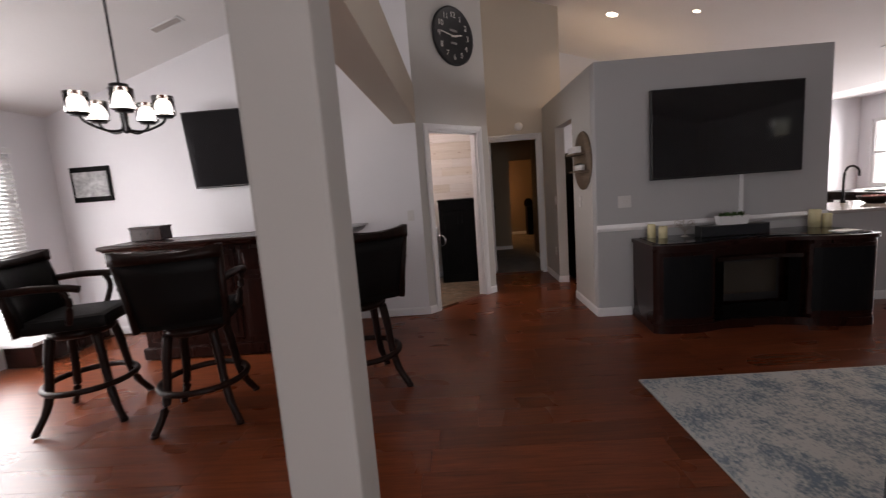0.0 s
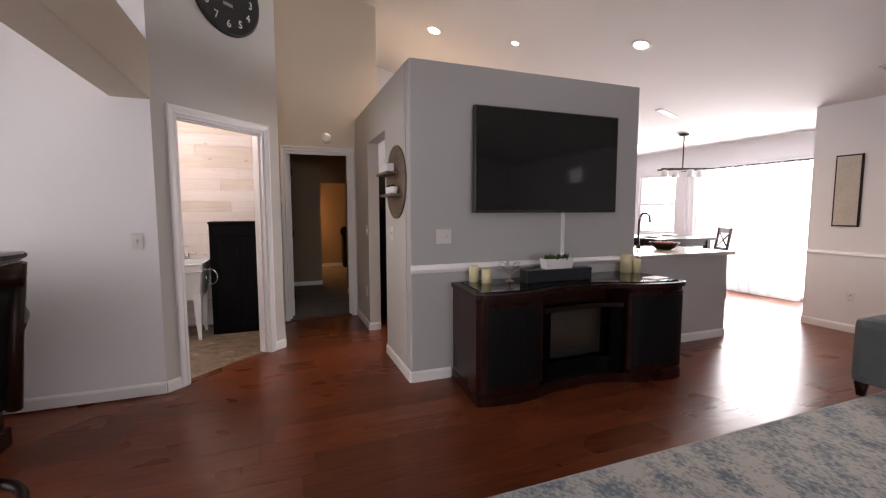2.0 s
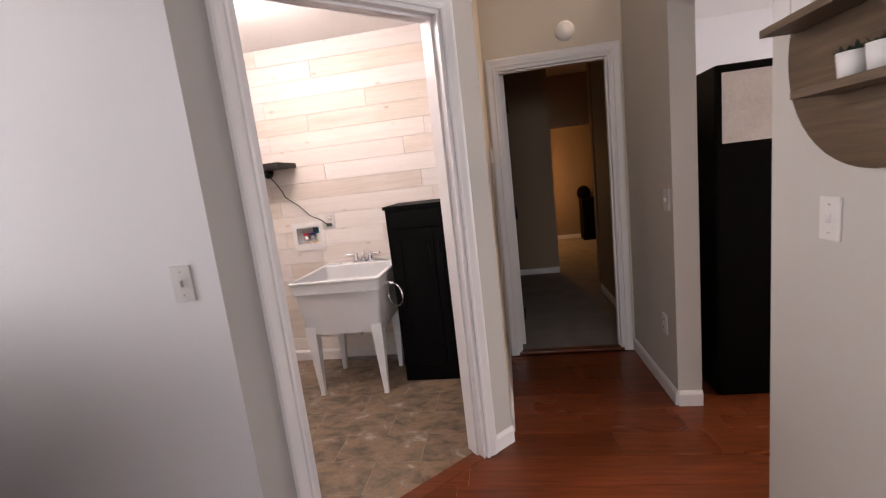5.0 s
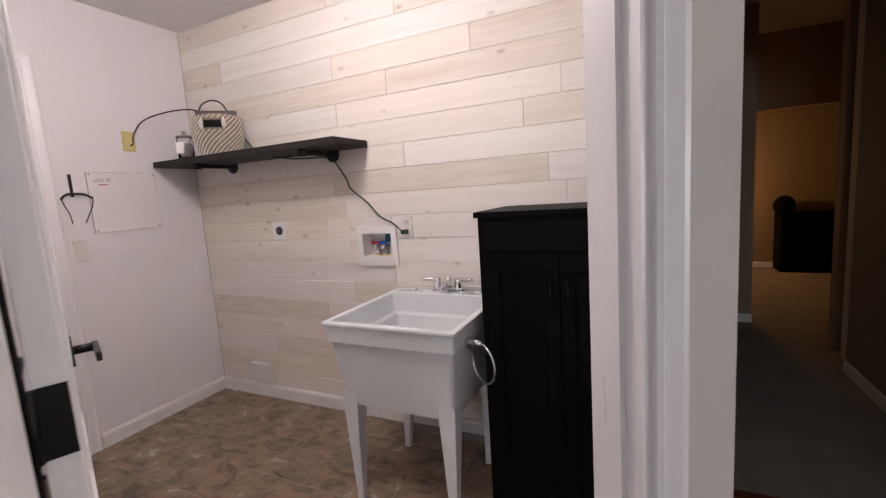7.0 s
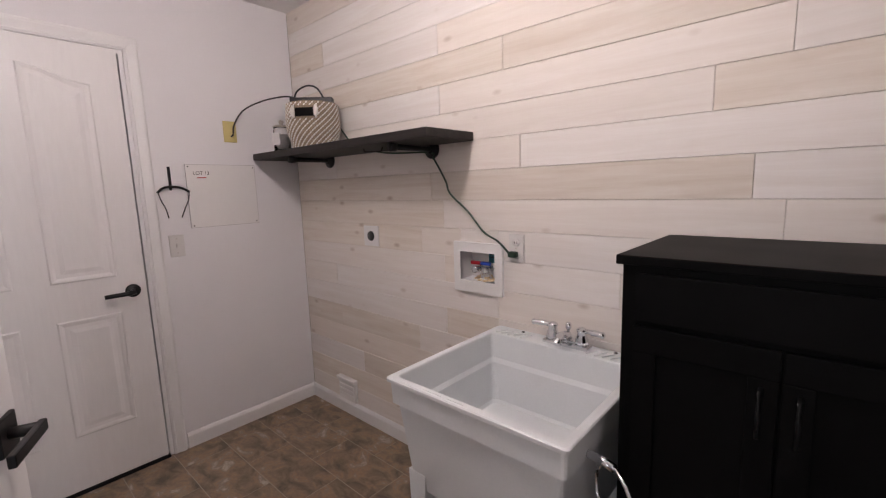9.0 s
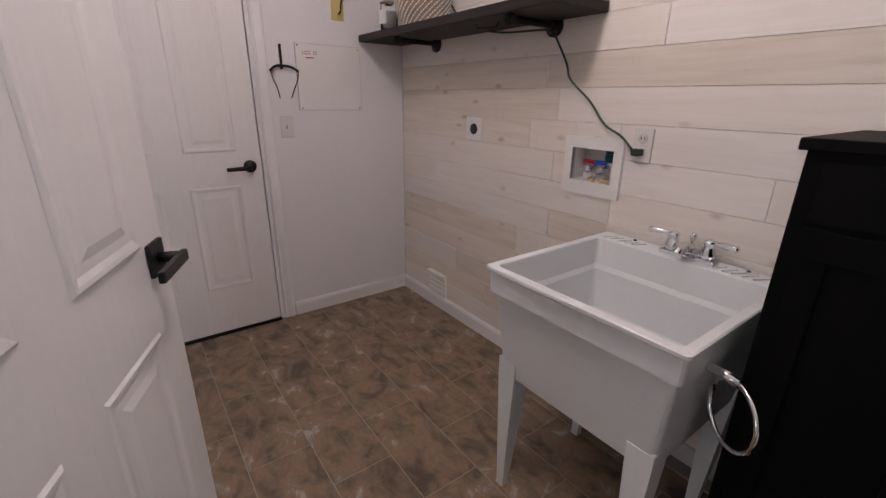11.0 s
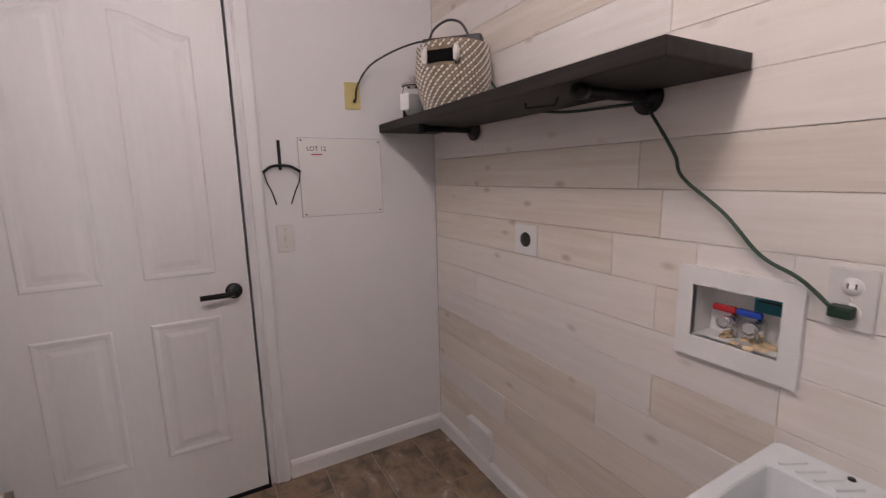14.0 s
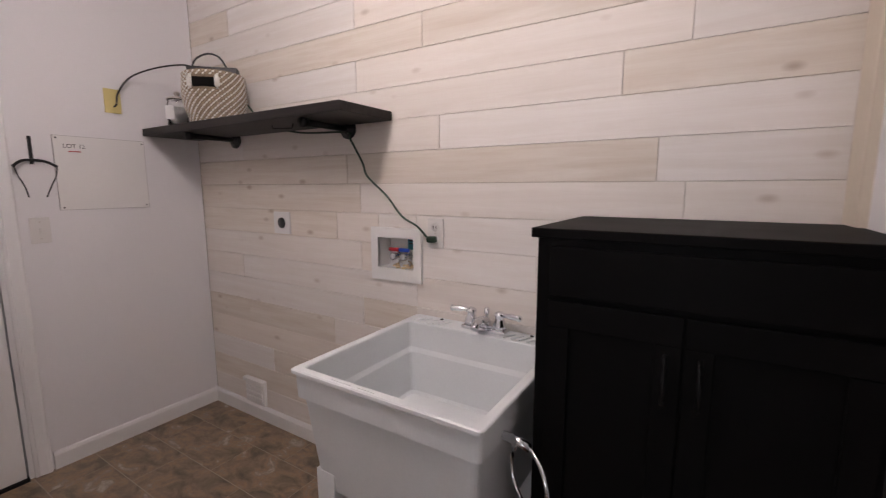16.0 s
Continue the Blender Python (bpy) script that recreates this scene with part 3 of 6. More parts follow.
# ---- doors ----
def door_leaf(name, w, h, label, arched=True):
    """A moulded four-panel door leaf: x along it from the hinge, faces at y=0 and y=-0.035."""
    ob = thing(name, (0, 0, 0), label, "door")
    part("door_leaf", B(0.002, w - 0.002, -0.035, 0, 0.012, h - 0.004, bevel=0.002), M_DOOR, ob)
    a0, a1, b0, b1 = 0.15 * w, 0.43 * w, 0.57 * w, 0.86 * w
    for side, sy in ((0.0, 1), (-0.035, -1)):
        for (u0, u1, v0, v1, arch) in ((a0, a1, 0.99, 1.865, 1), (b0, b1, 0.99, 1.865, -1), (a0, a1, 0.27, 0.818, 0), (b0, b1, 0.27, 0.818, 0)):
            def outline(i):
                p = [(u0 + i, v0 + i), (u1 - i, v0 + i)]
                for k in range(9):
                    t = k / 8
                    x = (u1 - i) + (u0 - u1 + 2 * i) * t
                    rise = 0.0
                    if arch:
                        s = 1 - t if arch > 0 else t
                        rise = 0.06 * (s * s * (3 - 2 * s))
                    p.append((x, v1 - i + (rise if arched else 0)))
                return p
            bm = bmesh.new()
            rings = [[Vector((x, side + sy * dpt, z)) for x, z in outline(i)] for i, dpt in ((0, 0.0006), (0.006, 0.005), (0.014, 0.004), (0.024, 0.0008), (0.040, 0.0012), (0.058, 0.005))]
            ring_loft(bm, rings)
            for f in bm.faces:
                f.smooth = False
            part("door_panel", bm, M_DOOR, ob)
    return ob


def lever(parent, x, z, sy, toward, y=0.0):
    """A black lever handle with a round rose; sy: which way it stands off."""
    bm = bmesh.new()
    lathe(bm, [(0.0, 0), (0.032, 0), (0.032, 0.006 * sy), (0.028, 0.010 * sy), (0.0, 0.010 * sy)], 20, (x, y, z), 'y')
    tube(bm, [(x, y, z), (x, y + 0.05 * sy, z)], 0.011, 10)
    tube(bm, [(x, y + 0.05 * sy, z), (x + 0.03 * toward, y + 0.054 * sy, z - 0.003), (x + 0.12 * toward, y + 0.05 * sy, z - 0.004)], [0.012, 0.011, 0.010], 10)
    return part("lever_handle", bm, M_BLACKMETAL, parent, "black lever handle")


def square_lever(parent, x, z, sy, toward, y=0.0):
    """A black lever handle with a square rose and a flat bar."""
    bm = bmesh.new()
    box(bm, x - 0.033, x + 0.033, min(y, y + 0.009 * sy), max(y, y + 0.009 * sy), z - 0.033, z + 0.033, bevel=0.003)
    tube(bm, [(x, y, z), (x, y + 0.052 * sy, z)], 0.011, 12)
    a, b = sorted((x - 0.014 * toward, x + 0.118 * toward))
    c, d = sorted((y + 0.046 * sy, y + 0.058 * sy))
    box(bm, a, b, c, d, z - 0.011, z + 0.011, bevel=0.003)
    return part("lever_handle", bm, M_BLACKMETAL, parent, "black lever handle on a square rose")


def hinge(parent, x, y, z, material=None, h=0.09):
    bm = bmesh.new()
    box(bm, x - 0.004, x + 0.030, y - 0.0015, y + 0.0015, z - h / 2, z + h / 2, bevel=0.001)
    tube(bm, [(x, y - 0.004, z - h / 2), (x, y - 0.004, z + h / 2)], 0.006, 8)
    return part("hinge", bm, material or M_BLACKMETAL, parent)


# garage door, closed, hinged on the side nearer the slanted wall
garage_door = door_leaf("garage_door", 0.822, 2.035, "closed white moulded four-panel door with black lever", True)
garage_door.matrix_world = Matrix.Translation((XG - 0.010, 4.95, 0.012)) @ Matrix.Rotation(radians(90), 4, 'Z')
lever(garage_door, 0.762, 0.91, -1, -1, -0.035)
for z in (0.27, 1.03, 1.80):
    hinge(garage_door, -0.012, -0.043, z, M_NICKEL)
# laundry door, standing open into the room
LDH = DM @ Vector((DO0 + 0.022, 0.130, 0))
laundry_door = door_leaf("laundry_door", 0.775, 2.000, "white moulded panel door standing wide open", True)
laundry_door.matrix_world = Matrix.Translation((LDH.x, LDH.y, 0.010)) @ Matrix.Rotation(radians(157.5), 4, 'Z')
square_lever(laundry_door, 0.715, 0.955, -1, -1, -0.035)
square_lever(laundry_door, 0.715, 0.955, 1, -1, 0.0)
for z in (0.27, 1.043, 1.80):
    bm = bmesh.new()
    box(bm, -0.0015, 0.0022, -0.034, -0.003, z - 0.045, z + 0.045, bevel=0.001)
    tube(bm, [(-0.003, 0.003, z - 0.045), (-0.003, 0.003, z + 0.045)], 0.006, 8)
    part("hinge", bm, M_BLACKMETAL, laundry_door, "black hinge plate")
# black strip added for the shade in the gap beside the hinges
bm = bmesh.new()
box(bm, DO0 + 0.005, DO0 + 0.0205, 0.118, 0.127, 0.012, 2.0, DM)
struct("hinge_gap_shade", bm, M_BLACK, "black strip standing in for the shaded hinge gap", "seal")
bm = bmesh.new()
box(bm, DO1 - 0.021, DO1 - 0.018, 0.035, 0.08, 0.89, 0.965, DM)
tagged(link("strike_plate", bm, M_BLACKMETAL), "black strike plate on the white frame", "strike plate", kind="structure")
# bedroom door, open
bed_door = door_leaf("bedroom_door", 0.70, 2.005, "white panel door standing open into the dim bedroom", True)
bed_door.matrix_world = Matrix.Translation((HD0 + 0.024, YH + 0.13, 0.014)) @ Matrix.Rotation(radians(97), 4, 'Z')
lever(bed_door, 0.64, 0.92, -1, -1, -0.035)
for z in (0.26, 1.03, 1.78):
    hinge(bed_door, -0.012, -0.040, z)


# ---- laundry room things ----
def utility_sink():
    W, D, H = 0.615, 0.635, 0.79
    ob = thing("utility_sink", (-0.845, 6.022, 0), "white plastic utility sink on four tapered legs", "sink")
    wall = 0.022

    def rect(x0, x1, y0, y1, z, r=0.014, n=3):
        out = []
        for cx, cy, a0 in ((x1 - r, y1 - r, 0), (x0 + r, y1 - r, 90), (x0 + r, y0 + r, 180), (x1 - r, y0 + r, 270)):
            for k in range(n + 1):
                a = radians(a0 + 90 * k / n)
                out.append(Vector((cx + r * math.cos(a), cy + r * math.sin(a), z)))
        return out
    bm = bmesh.new()
    back = 0.095
    rings = [rect(0.050, W - 0.050, 0.054, D - 0.032, 0.415, 0.02), rect(0.024, W - 0.024, 0.026, D - 0.012, H - 0.092), rect(0.010, W - 0.010, 0.012, D - 0.006, H - 0.086),
             rect(0.008, W - 0.008, 0.010, D - 0.004, H - 0.020), rect(0, W, 0, D, H - 0.012), rect(0, W, 0, D, H - 0.003), rect(0.004, W - 0.004, 0.004, D - 0.004, H),
             rect(0.026, W - 0.026, 0.026, D - back, H), rect(0.029, W - 0.029, 0.029, D - back - 0.003, H - 0.004),
             rect(0.037, W - 0.037, 0.037, D - back - 0.009, H - 0.098), rect(0.046, W - 0.046, 0.045, D - back - 0.019, H - 0.114),
             rect(0.060, W - 0.060, 0.062, D - back - 0.034, 0.532, 0.025), rect(0.068, W - 0.068, 0.070, D - back - 0.042, 0.522, 0.025)]
    ring_loft(bm, rings)
    for f in bm.faces:
        f.smooth = False
    part("basin", bm, M_SINK, ob)
    bm = bmesh.new()
    tube(bm, [(W / 2 - 0.15, 0.013, H + 0.0003), (W / 2 - 0.08, 0.013, H + 0.0003)], 0.0012, 6)
    tube(bm, [(W / 2 - 0.06, 0.013, H + 0.0003), (W / 2 + 0.0, 0.013, H + 0.0003)], 0.0012, 6)
    part("moulded_print", bm, M_SINK, ob)
    for tx, ty, fx, fy in ((0.078, 0.083, 0.112, 0.03), (W - 0.078, 0.083, W - 0.06, 0.03), (0.078, D - 0.075, 0.112, 0.44), (W - 0.078, D - 0.075, W - 0.06, 0.44)):
        bm = bmesh.new()
        ring_loft(bm, [[Vector((cx + a * s, cy + b * s, z)) for a, b in ((-1, -1), (1, -1), (1, 1), (-1, 1))] for cx, cy, z, s in
                       ((tx, ty, 0.47, 0.036), (tx + (fx - tx) * 0.1, ty + (fy - ty) * 0.1, 0.40, 0.034), (fx, fy, 0.012, 0.014), (fx, fy, 0.0, 0.016))])
        for f in bm.faces:
            f.smooth = False
        part("leg", bm, M_SINK, ob)
    for x0 in (0.055, W - 0.185):
        for k in range(5):
            bm = bmesh.new()
            m = pose(x0 + 0.028 * k, D - 0.062, H + 0.001, 0, 0, -28)
            box(bm, -0.003, 0.003, -0.028, 0.028, -0.001, 0.0045, m, bevel=0.0015)
            part("drain_rib", bm, M_SINK, ob)
    for x in (0.13, W - 0.12):
        bm = bmesh.new()
        lathe(bm, [(0.0, 0), (0.007, 0), (0.006, 0.003), (0.0, 0.003)], 10, (x, D - 0.022, H))
        part("screw", bm, M_BLACKMETAL, ob)
    bm = bmesh.new()
    lathe(bm, [(0, 0), (0.023, 0), (0.022, 0.003), (0.014, 0.003), (0.012, 0.001), (0, 0.001)], 20, (0.342, 0.385, 0.5222))
    part("drain", bm, M_BRASS, ob, "brass drain ring")
    bm = bmesh.new()
    tube(bm, smooth_path([(W / 2, 0.30, 0.45), (W / 2, 0.30, 0.36), (W / 2, 0.34, 0.31), (W / 2, 0.40, 0.32), (W / 2, 0.45, 0.36), (W / 2, 0.62, 0.37)]), 0.02, 10)
    part("trap_pipe", bm, M_PLATE, ob)
    # towel ring on the side
    bm = bmesh.new()
    ts = [2 * math.pi * k / 28 for k in range(28)]
    tube(bm, [(W + 0.062 + 0.060 * math.cos(t), 0.110 - 0.045 * math.cos(t), 0.640 + 0.076 * math.sin(t)) for t in ts], 0.0055, 8, closed=True)
    tube(bm, [(W - 0.02, 0.13, 0.715), (W + 0.03, 0.12, 0.718), (W + 0.062, 0.110, 0.716)], 0.011, 10)
    part("towel_ring", bm, M_CHROME, ob, "chrome towel ring")
    # faucet
    fx, fy = W / 2 + 0.02, D - 0.045
    bm = bmesh.new()
    box(bm, fx - 0.086, fx + 0.086, fy - 0.028, fy + 0.028, H, H + 0.014, bevel=0.006)
    box(bm, fx - 0.076, fx + 0.076, fy - 0.020, fy + 0.020, H + 0.013, H + 0.026, bevel=0.006)
    fb = part("faucet", bm, M_CHROME, ob, "chrome two-handle faucet")
    for s in (-1, 1):
        hx = fx + s * 0.056
        bm = bmesh.new()
        lathe(bm, [(0, 0), (0.026, 0), (0.024, 0.012), (0.018, 0.030), (0.015, 0.042), (0.019, 0.046), (0.019, 0.052), (0.014, 0.058), (0.006, 0.062), (0, 0.063)], 18, (hx, fy, H + 0.016))
        tube(bm, [(hx, fy, H + 0.064), (hx + s * 0.030, fy - 0.003, H + 0.067), (hx + s * 0.040, fy - 0.004, H + 0.067), (hx + s * 0.066, fy - 0.006, H + 0.066), (hx + s * 0.078, fy - 0.007, H + 0.065), (hx + s * 0.084, fy - 0.008, H + 0.065)], [0.010, 0.008, 0.011, 0.010, 0.012, 0.006], 12)
        part("tap_handle", bm, M_CHROME, fb)
    bm = bmesh.new()
    tube(bm, smooth_path([(fx, fy, H + 0.018), (fx, fy - 0.006, H + 0.034), (fx, fy - 0.035, H + 0.044), (fx, fy - 0.068, H + 0.040), (fx, fy - 0.084, H + 0.026)]), [0.021] * 7 + [0.017] * 10 + [0.015] * 8, 14)
    lathe(bm, [(0, 0), (0.007, 0), (0.005, 0.03), (0.011, 0.042), (0.010, 0.054), (0.006, 0.060), (0, 0.061)], 14, (fx, fy + 0.012, H + 0.022))
    part("spout", bm, M_CHROME, fb)
    return ob


utility_sink()


def black_cabinet():
    ob = thing("storage_cabinet", (-0.185, 6.20, 0), "tall black wooden storage cabinet beside the sink", "cabinet")
    W, D, H = 0.602, 0.43, 1.21
    part("body", B(0, W, 0, D, 0.0, H - 0.022, bevel=0.002), M_BLACK, ob)
    part("top", B(-0.012, W + 0.010, -0.014, D, H - 0.022, H, bevel=0.003), M_BLACK, ob)
    part("drawer_front", B(0.030, W - 0.012, -0.010, 0, H - 0.150, H - 0.040, bevel=0.003), M_BLACK, ob)
    for x0, x1, hx in ((0.030, W / 2 - 0.002, W / 2 - 0.030), (W / 2 + 0.002, W - 0.012, W / 2 + 0.030)):
        d = part("cabinet_door", B(x0, x1, -0.006, 0, 0.06, H - 0.160, bevel=0.002), M_BLACK, ob)
        for a in (B(x0, x1, -0.014, -0.006, 0.06, 0.12, bevel=0.002), B(x0, x1, -0.014, -0.006, H - 0.22, H - 0.160, bevel=0.002),
                  B(x0, x0 + 0.05, -0.0142, -0.006, 0.12, H - 0.22, bevel=0.002), B(x1 - 0.05, x1, -0.0142, -0.006, 0.12, H - 0.22, bevel=0.002)):
            part("door_rail", a, M_BLACK, d)
        bm = bmesh.new()
        tube(bm, [(hx, -0.012, 0.87), (hx, -0.034, 0.876), (hx, -0.036, 0.92), (hx, -0.034, 0.964), (hx, -0.012, 0.97)], 0.0045, 8)
        part("pull", bm, M_BLACKMETAL, d, "slim black bar pull")


black_cabinet()


def wall_shelf():
    ob = thing("wall_shelf", (-2.355, 6.37, 1.56), "black-stained plank wall shelf on pipe brackets", "shelf")
    W, D = 1.395, 0.285
    part("board", B(0, W, 0, D, 0.0, 0.036, bevel=0.004), M_SHELFWOOD, ob)
    for x in (0.355, 1.16):
        bm = bmesh.new()
        tube(bm, [(x, 0.055, -0.016), (x, D - 0.01, -0.016)], 0.0125, 10)
        lathe(bm, [(0, 0), (0.019, 0), (0.019, 0.03), (0, 0.03)], 14, (x, 0.03, -0.016), 'y')
        lathe(bm, [(0, 0), (0.02, 0), (0.022, 0.012), (0.042, 0.014), (0.042, 0.022), (0, 0.022)], 20, (x, D - 0.022, -0.016), 'y')
        part("pipe_bracket", bm, M_BLACKMETAL, ob, "black iron pipe bracket")
    bm = bmesh.new()
    tube(bm, [(0.90, 0.10, 0), (0.905, 0.10, -0.016), (1.0, 0.12, -0.018), (1.01, 0.12, 0)], 0.003, 6)
    part("wire_loop", bm, M_BLACKMETAL, ob)


wall_shelf()
M_ROPE = mat("woven_rope", (0.33, 0.255, 0.18), 0.9, var=0.3, scale=30, fine=140, bump=0.4)
M_ROPEW = mat("white_rope", (0.76, 0.74, 0.70), 0.9, var=0.1, scale=40, bump=0.4)
M_ROPET = mat("tan_rope", (0.24, 0.185, 0.13), 0.9, var=0.2, scale=40, bump=0.4)


def basket():
    ob = thing("woven_basket", (-1.885, 6.490, 1.596), "round woven basket in white and tan with handle slots", "basket")
    H = 0.220

    def prof(z):
        u = z / 0.220
        return 0.108 + 0.030 * math.sin(min(1.0, u * 1.6) * math.pi / 2) - 0.006 * max(0.0, u - 0.6) / 0.4
    bm = bmesh.new()
    lathe(bm, [(0, 0.002)] + [(prof(z) - 0.006, z + 0.002) for z in np.linspace(0, H, 10)] + [(prof(H) - 0.016, H), (0.085, 0.02), (0, 0.02)], 36)
    part("basket_body", bm, M_ROPET, ob)
    rows, cols = 21, 56
    white, tan = bmesh.new(), bmesh.new()
    slot = radians(-50)
    for r in range(rows):
        for c in range(cols):
            a = 2 * math.pi * (c + 0.8 * r) / cols
            z = 0.006 + r * (H - 0.012) / (rows - 1)
            off = (a - slot + math.pi) % (2 * math.pi) - math.pi
            if abs(off) < radians(25) and 0.140 < z < 0.194:
                continue
            t = white if c % 2 else tan
            k = 0.72 if c % 2 else 0.80
            m = Matrix.Rotation(a, 4, 'Z') @ Matrix.Translation((prof(z) - 0.005, 0, z)) @ Matrix.Rotation(radians(40), 4, 'X')
            ring = [(0, -0.0105, 0), (0, -0.005, -0.0052), (0, 0.005, -0.0052), (0, 0.0105, 0), (0, 0.005, 0.0052), (0, -0.005, 0.0052)]
            vs = [t.verts.new(m @ (Vector(p) * k)) for p in ring]
            tip = [t.verts.new(m @ Vector((0.0068, -0.004, 0))), t.verts.new(m @ Vector((0.0068, 0.004, 0)))]
            for q in ((vs[0], vs[1], tip[0]), (vs[1], vs[2], tip[1], tip[0]), (vs[2], vs[3], tip[1]), (vs[3], vs[4], tip[1]), (vs[4], vs[5], tip[0], tip[1]), (vs[5], vs[0], tip[0])):
                t.faces.new(q).smooth = True
    tagged(part("white_weave", white, M_ROPEW, ob), kind="stuff")
    tagged(part("tan_weave", tan, M_ROPE, ob), kind="stuff")
    m = Matrix.Rotation(slot, 4, 'Z')
    R = prof(0.167)
    bm = bmesh.new()
    box(bm, R - 0.016, R - 0.001, -0.050, 0.050, 0.146, 0.188, m, bevel=0.006)
    part("handle_slot", bm, M_BLACK, ob, "dark handle slot")
    for s in (-1, 1):
        bm = bmesh.new()
        tube(bm, [m @ Vector((R - 0.006, s * 0.056, 0.138)), m @ Vector((R - 0.001, s * 0.058, 0.150)), m @ Vector((R, s * 0.058, 0.182)), m @ Vector((R - 0.006, s * 0.056, 0.196))], [0.007, 0.011, 0.011, 0.007], 10)
        part("handle_binding", bm, M_ROPEW, ob, "white rope binding")


basket()
rt = thing("network_router", (-1.885, 6.490, 1.616), "black box standing inside the woven basket", "router", 45)
part("case", B(-0.108, 0.108, -0.030, 0.030, 0, 0.236, bevel=0.006), M_PLASTICBLACK, rt)
bm = bmesh.new()
tube(bm, smooth_path([(-0.092, 0, 0.230), (-0.072, 0, 0.272), (-0.02, 0, 0.298), (0.03, 0, 0.284), (0.062, 0, 0.230)]), 0.0045, 8)
part("loop_cable", bm, M_PLASTICBLACK, rt)

jar = thing("glass_jar", (-2.120, 6.435, 1.596), "small lidded glass jar with paper label", "jar")
jar.scale = (1.2, 1.2, 1.12)
bm = bmesh.new()
lathe(bm, [(0, 0), (0.036, 0), (0.038, 0.005), (0.038, 0.095), (0.034, 0.105), (0.036, 0.108), (0.036, 0.114), (0.032, 0.114), (0.032, 0.10), (0.034, 0.09), (0.034, 0.008), (0, 0.008)], 22)
part("glass_body", bm, M_GLASS, jar)
bm = bmesh.new()
lathe(bm, [(0, 0.114), (0.039, 0.114), (0.039, 0.120), (0.03, 0.124), (0.008, 0.126), (0.007, 0.132), (0.012, 0.14), (0.008, 0.148), (0, 0.148)], 20)
part("lid", bm, M_NICKEL, jar, "glass lid with knob")
bm = bmesh.new()
lathe(bm, [(0, 0.009), (0.033, 0.009), (0.033, 0.08), (0, 0.08)], 18)
part("contents", bm, M_PLATE, jar)
part("paper_label", B(-0.022, 0.020, -0.0405, -0.039, 0.028, 0.085, m=Matrix.Rotation(radians(20), 4, 'Z')), M_PLATE, jar)


def plate(name, at, normal, label, w=0.07, h=0.114, material=None, kind="switch"):
    """A wall plate; normal: '+x', '-y', '-x' or a turn in degrees."""
    turn = {'-y': 0, '+x': 90, '-x': -90}.get(normal, normal)
    ob = thing(name, at, label, "switch" if kind != "outlet" else "outlet", turn)
    mt = material or M_SWITCH
    part("cover_plate", B(-w / 2, w / 2, -0.0075, 0, -h / 2, h / 2, bevel=0.003), mt, ob)
    if kind == "switch":
        for x in ([0] if w < 0.1 else [-0.023, 0.023]):
            part("toggle", B(x - 0.005, x + 0.005, -0.019, -0.006, -0.010, 0.012, bevel=0.002), mt, ob)
    elif kind == "outlet":
        for z in (-0.024, 0.024):
            bm = bmesh.new()
            lathe(bm, [(0, 0), (0.017, 0), (0.016, -0.003), (0, -0.003)], 16, (0, -0.0072, z), 'y')
            r = part("receptacle", bm, mt, ob)
            for x in (-0.006, 0.006):
                part("slot", B(x - 0.0012, x + 0.0012, -0.0112, -0.0102, z - 0.004, z + 0.006), M_BLACK, r)
    for z in ((-h / 2 + 0.02, h / 2 - 0.02) if kind == "switch" else ((0,) if kind == "outlet" else ())):
        bm = bmesh.new()
        lathe(bm, [(0, 0), (0.003, 0), (0.0025, -0.0015), (0, -0.0015)], 8, (0, -0.0073, z), 'y')
        part("screw", bm, M_NICKEL, ob)
    return ob


plate("light_switch", (XG, 5.931, 1.113), '+x', "white toggle switch plate on the laundry wall")
plate("cable_outlet", (XG, 6.258, 1.715), '+x', "ivory coaxial cable wall plate", material=M_IVORY, kind="plain")
plate("power_outlet", (-0.757, YS, 1.122), '-y', "white duplex outlet on the planked wall", kind="outlet")
plate("light_switch", (-0.424, YW, 1.115), '-y', "white toggle switch plate on the white wall")
plate("light_switch", (1.688, YT, 1.125), '-y', "white double switch plate on the grey wall", w=0.125)
plate("light_switch", (XK, 4.713, 1.13), '-x', "white switch plate below the round shelf")
plate("light_switch", (XK, 5.85, 1.11), '-x', "white switch plate in the hall", kind="switch")
plate("power_outlet", (XK, 5.93, 0.41), '-x', "white outlet low in the hall", kind="outlet")
plate("power_outlet", (XE, 3.81, 0.39), '-x', "white outlet on the off-white wall", kind="outlet")

# dryer outlet
dr = thing("dryer_outlet", (-1.667, YS, 1.125), "white dryer outlet with round black socket", "outlet")
part("cover_plate", B(-0.06, 0.06, -0.006, 0, -0.055, 0.055, bevel=0.002), M_PLATE, dr)
bm = bmesh.new()
lathe(bm, [(0, 0), (0.027, 0), (0.026, -0.004), (0, -0.004)], 20, (0, -0.006, 0), 'y')
part("socket", bm, M_PLASTICBLACK, dr, "round black socket")

# washer valve box
wb = thing("washer_valve_box", (-0.948, YS, 1.025), "recessed white washer box with red and blue valves", "valve box")
bm = bmesh.new()
for a in ((-0.128, 0.128, 0.068, 0.110), (-0.128, 0.128, -0.110, -0.058), (-0.128, -0.092, -0.058, 0.068), (0.092, 0.128, -0.058, 0.068)):
    box(bm, a[0], a[1], -0.016, 0.0, a[2], a[3])
part("face_frame", bm, M_PLATE, wb)
bm = bmesh.new()
box(bm, -0.095, 0.095, 0.072, 0.078, -0.062, 0.072)
box(bm, -0.098, -0.092, -0.01, 0.078, -0.062, 0.072)
box(bm, 0.092, 0.098, -0.01, 0.078, -0.062, 0.072)
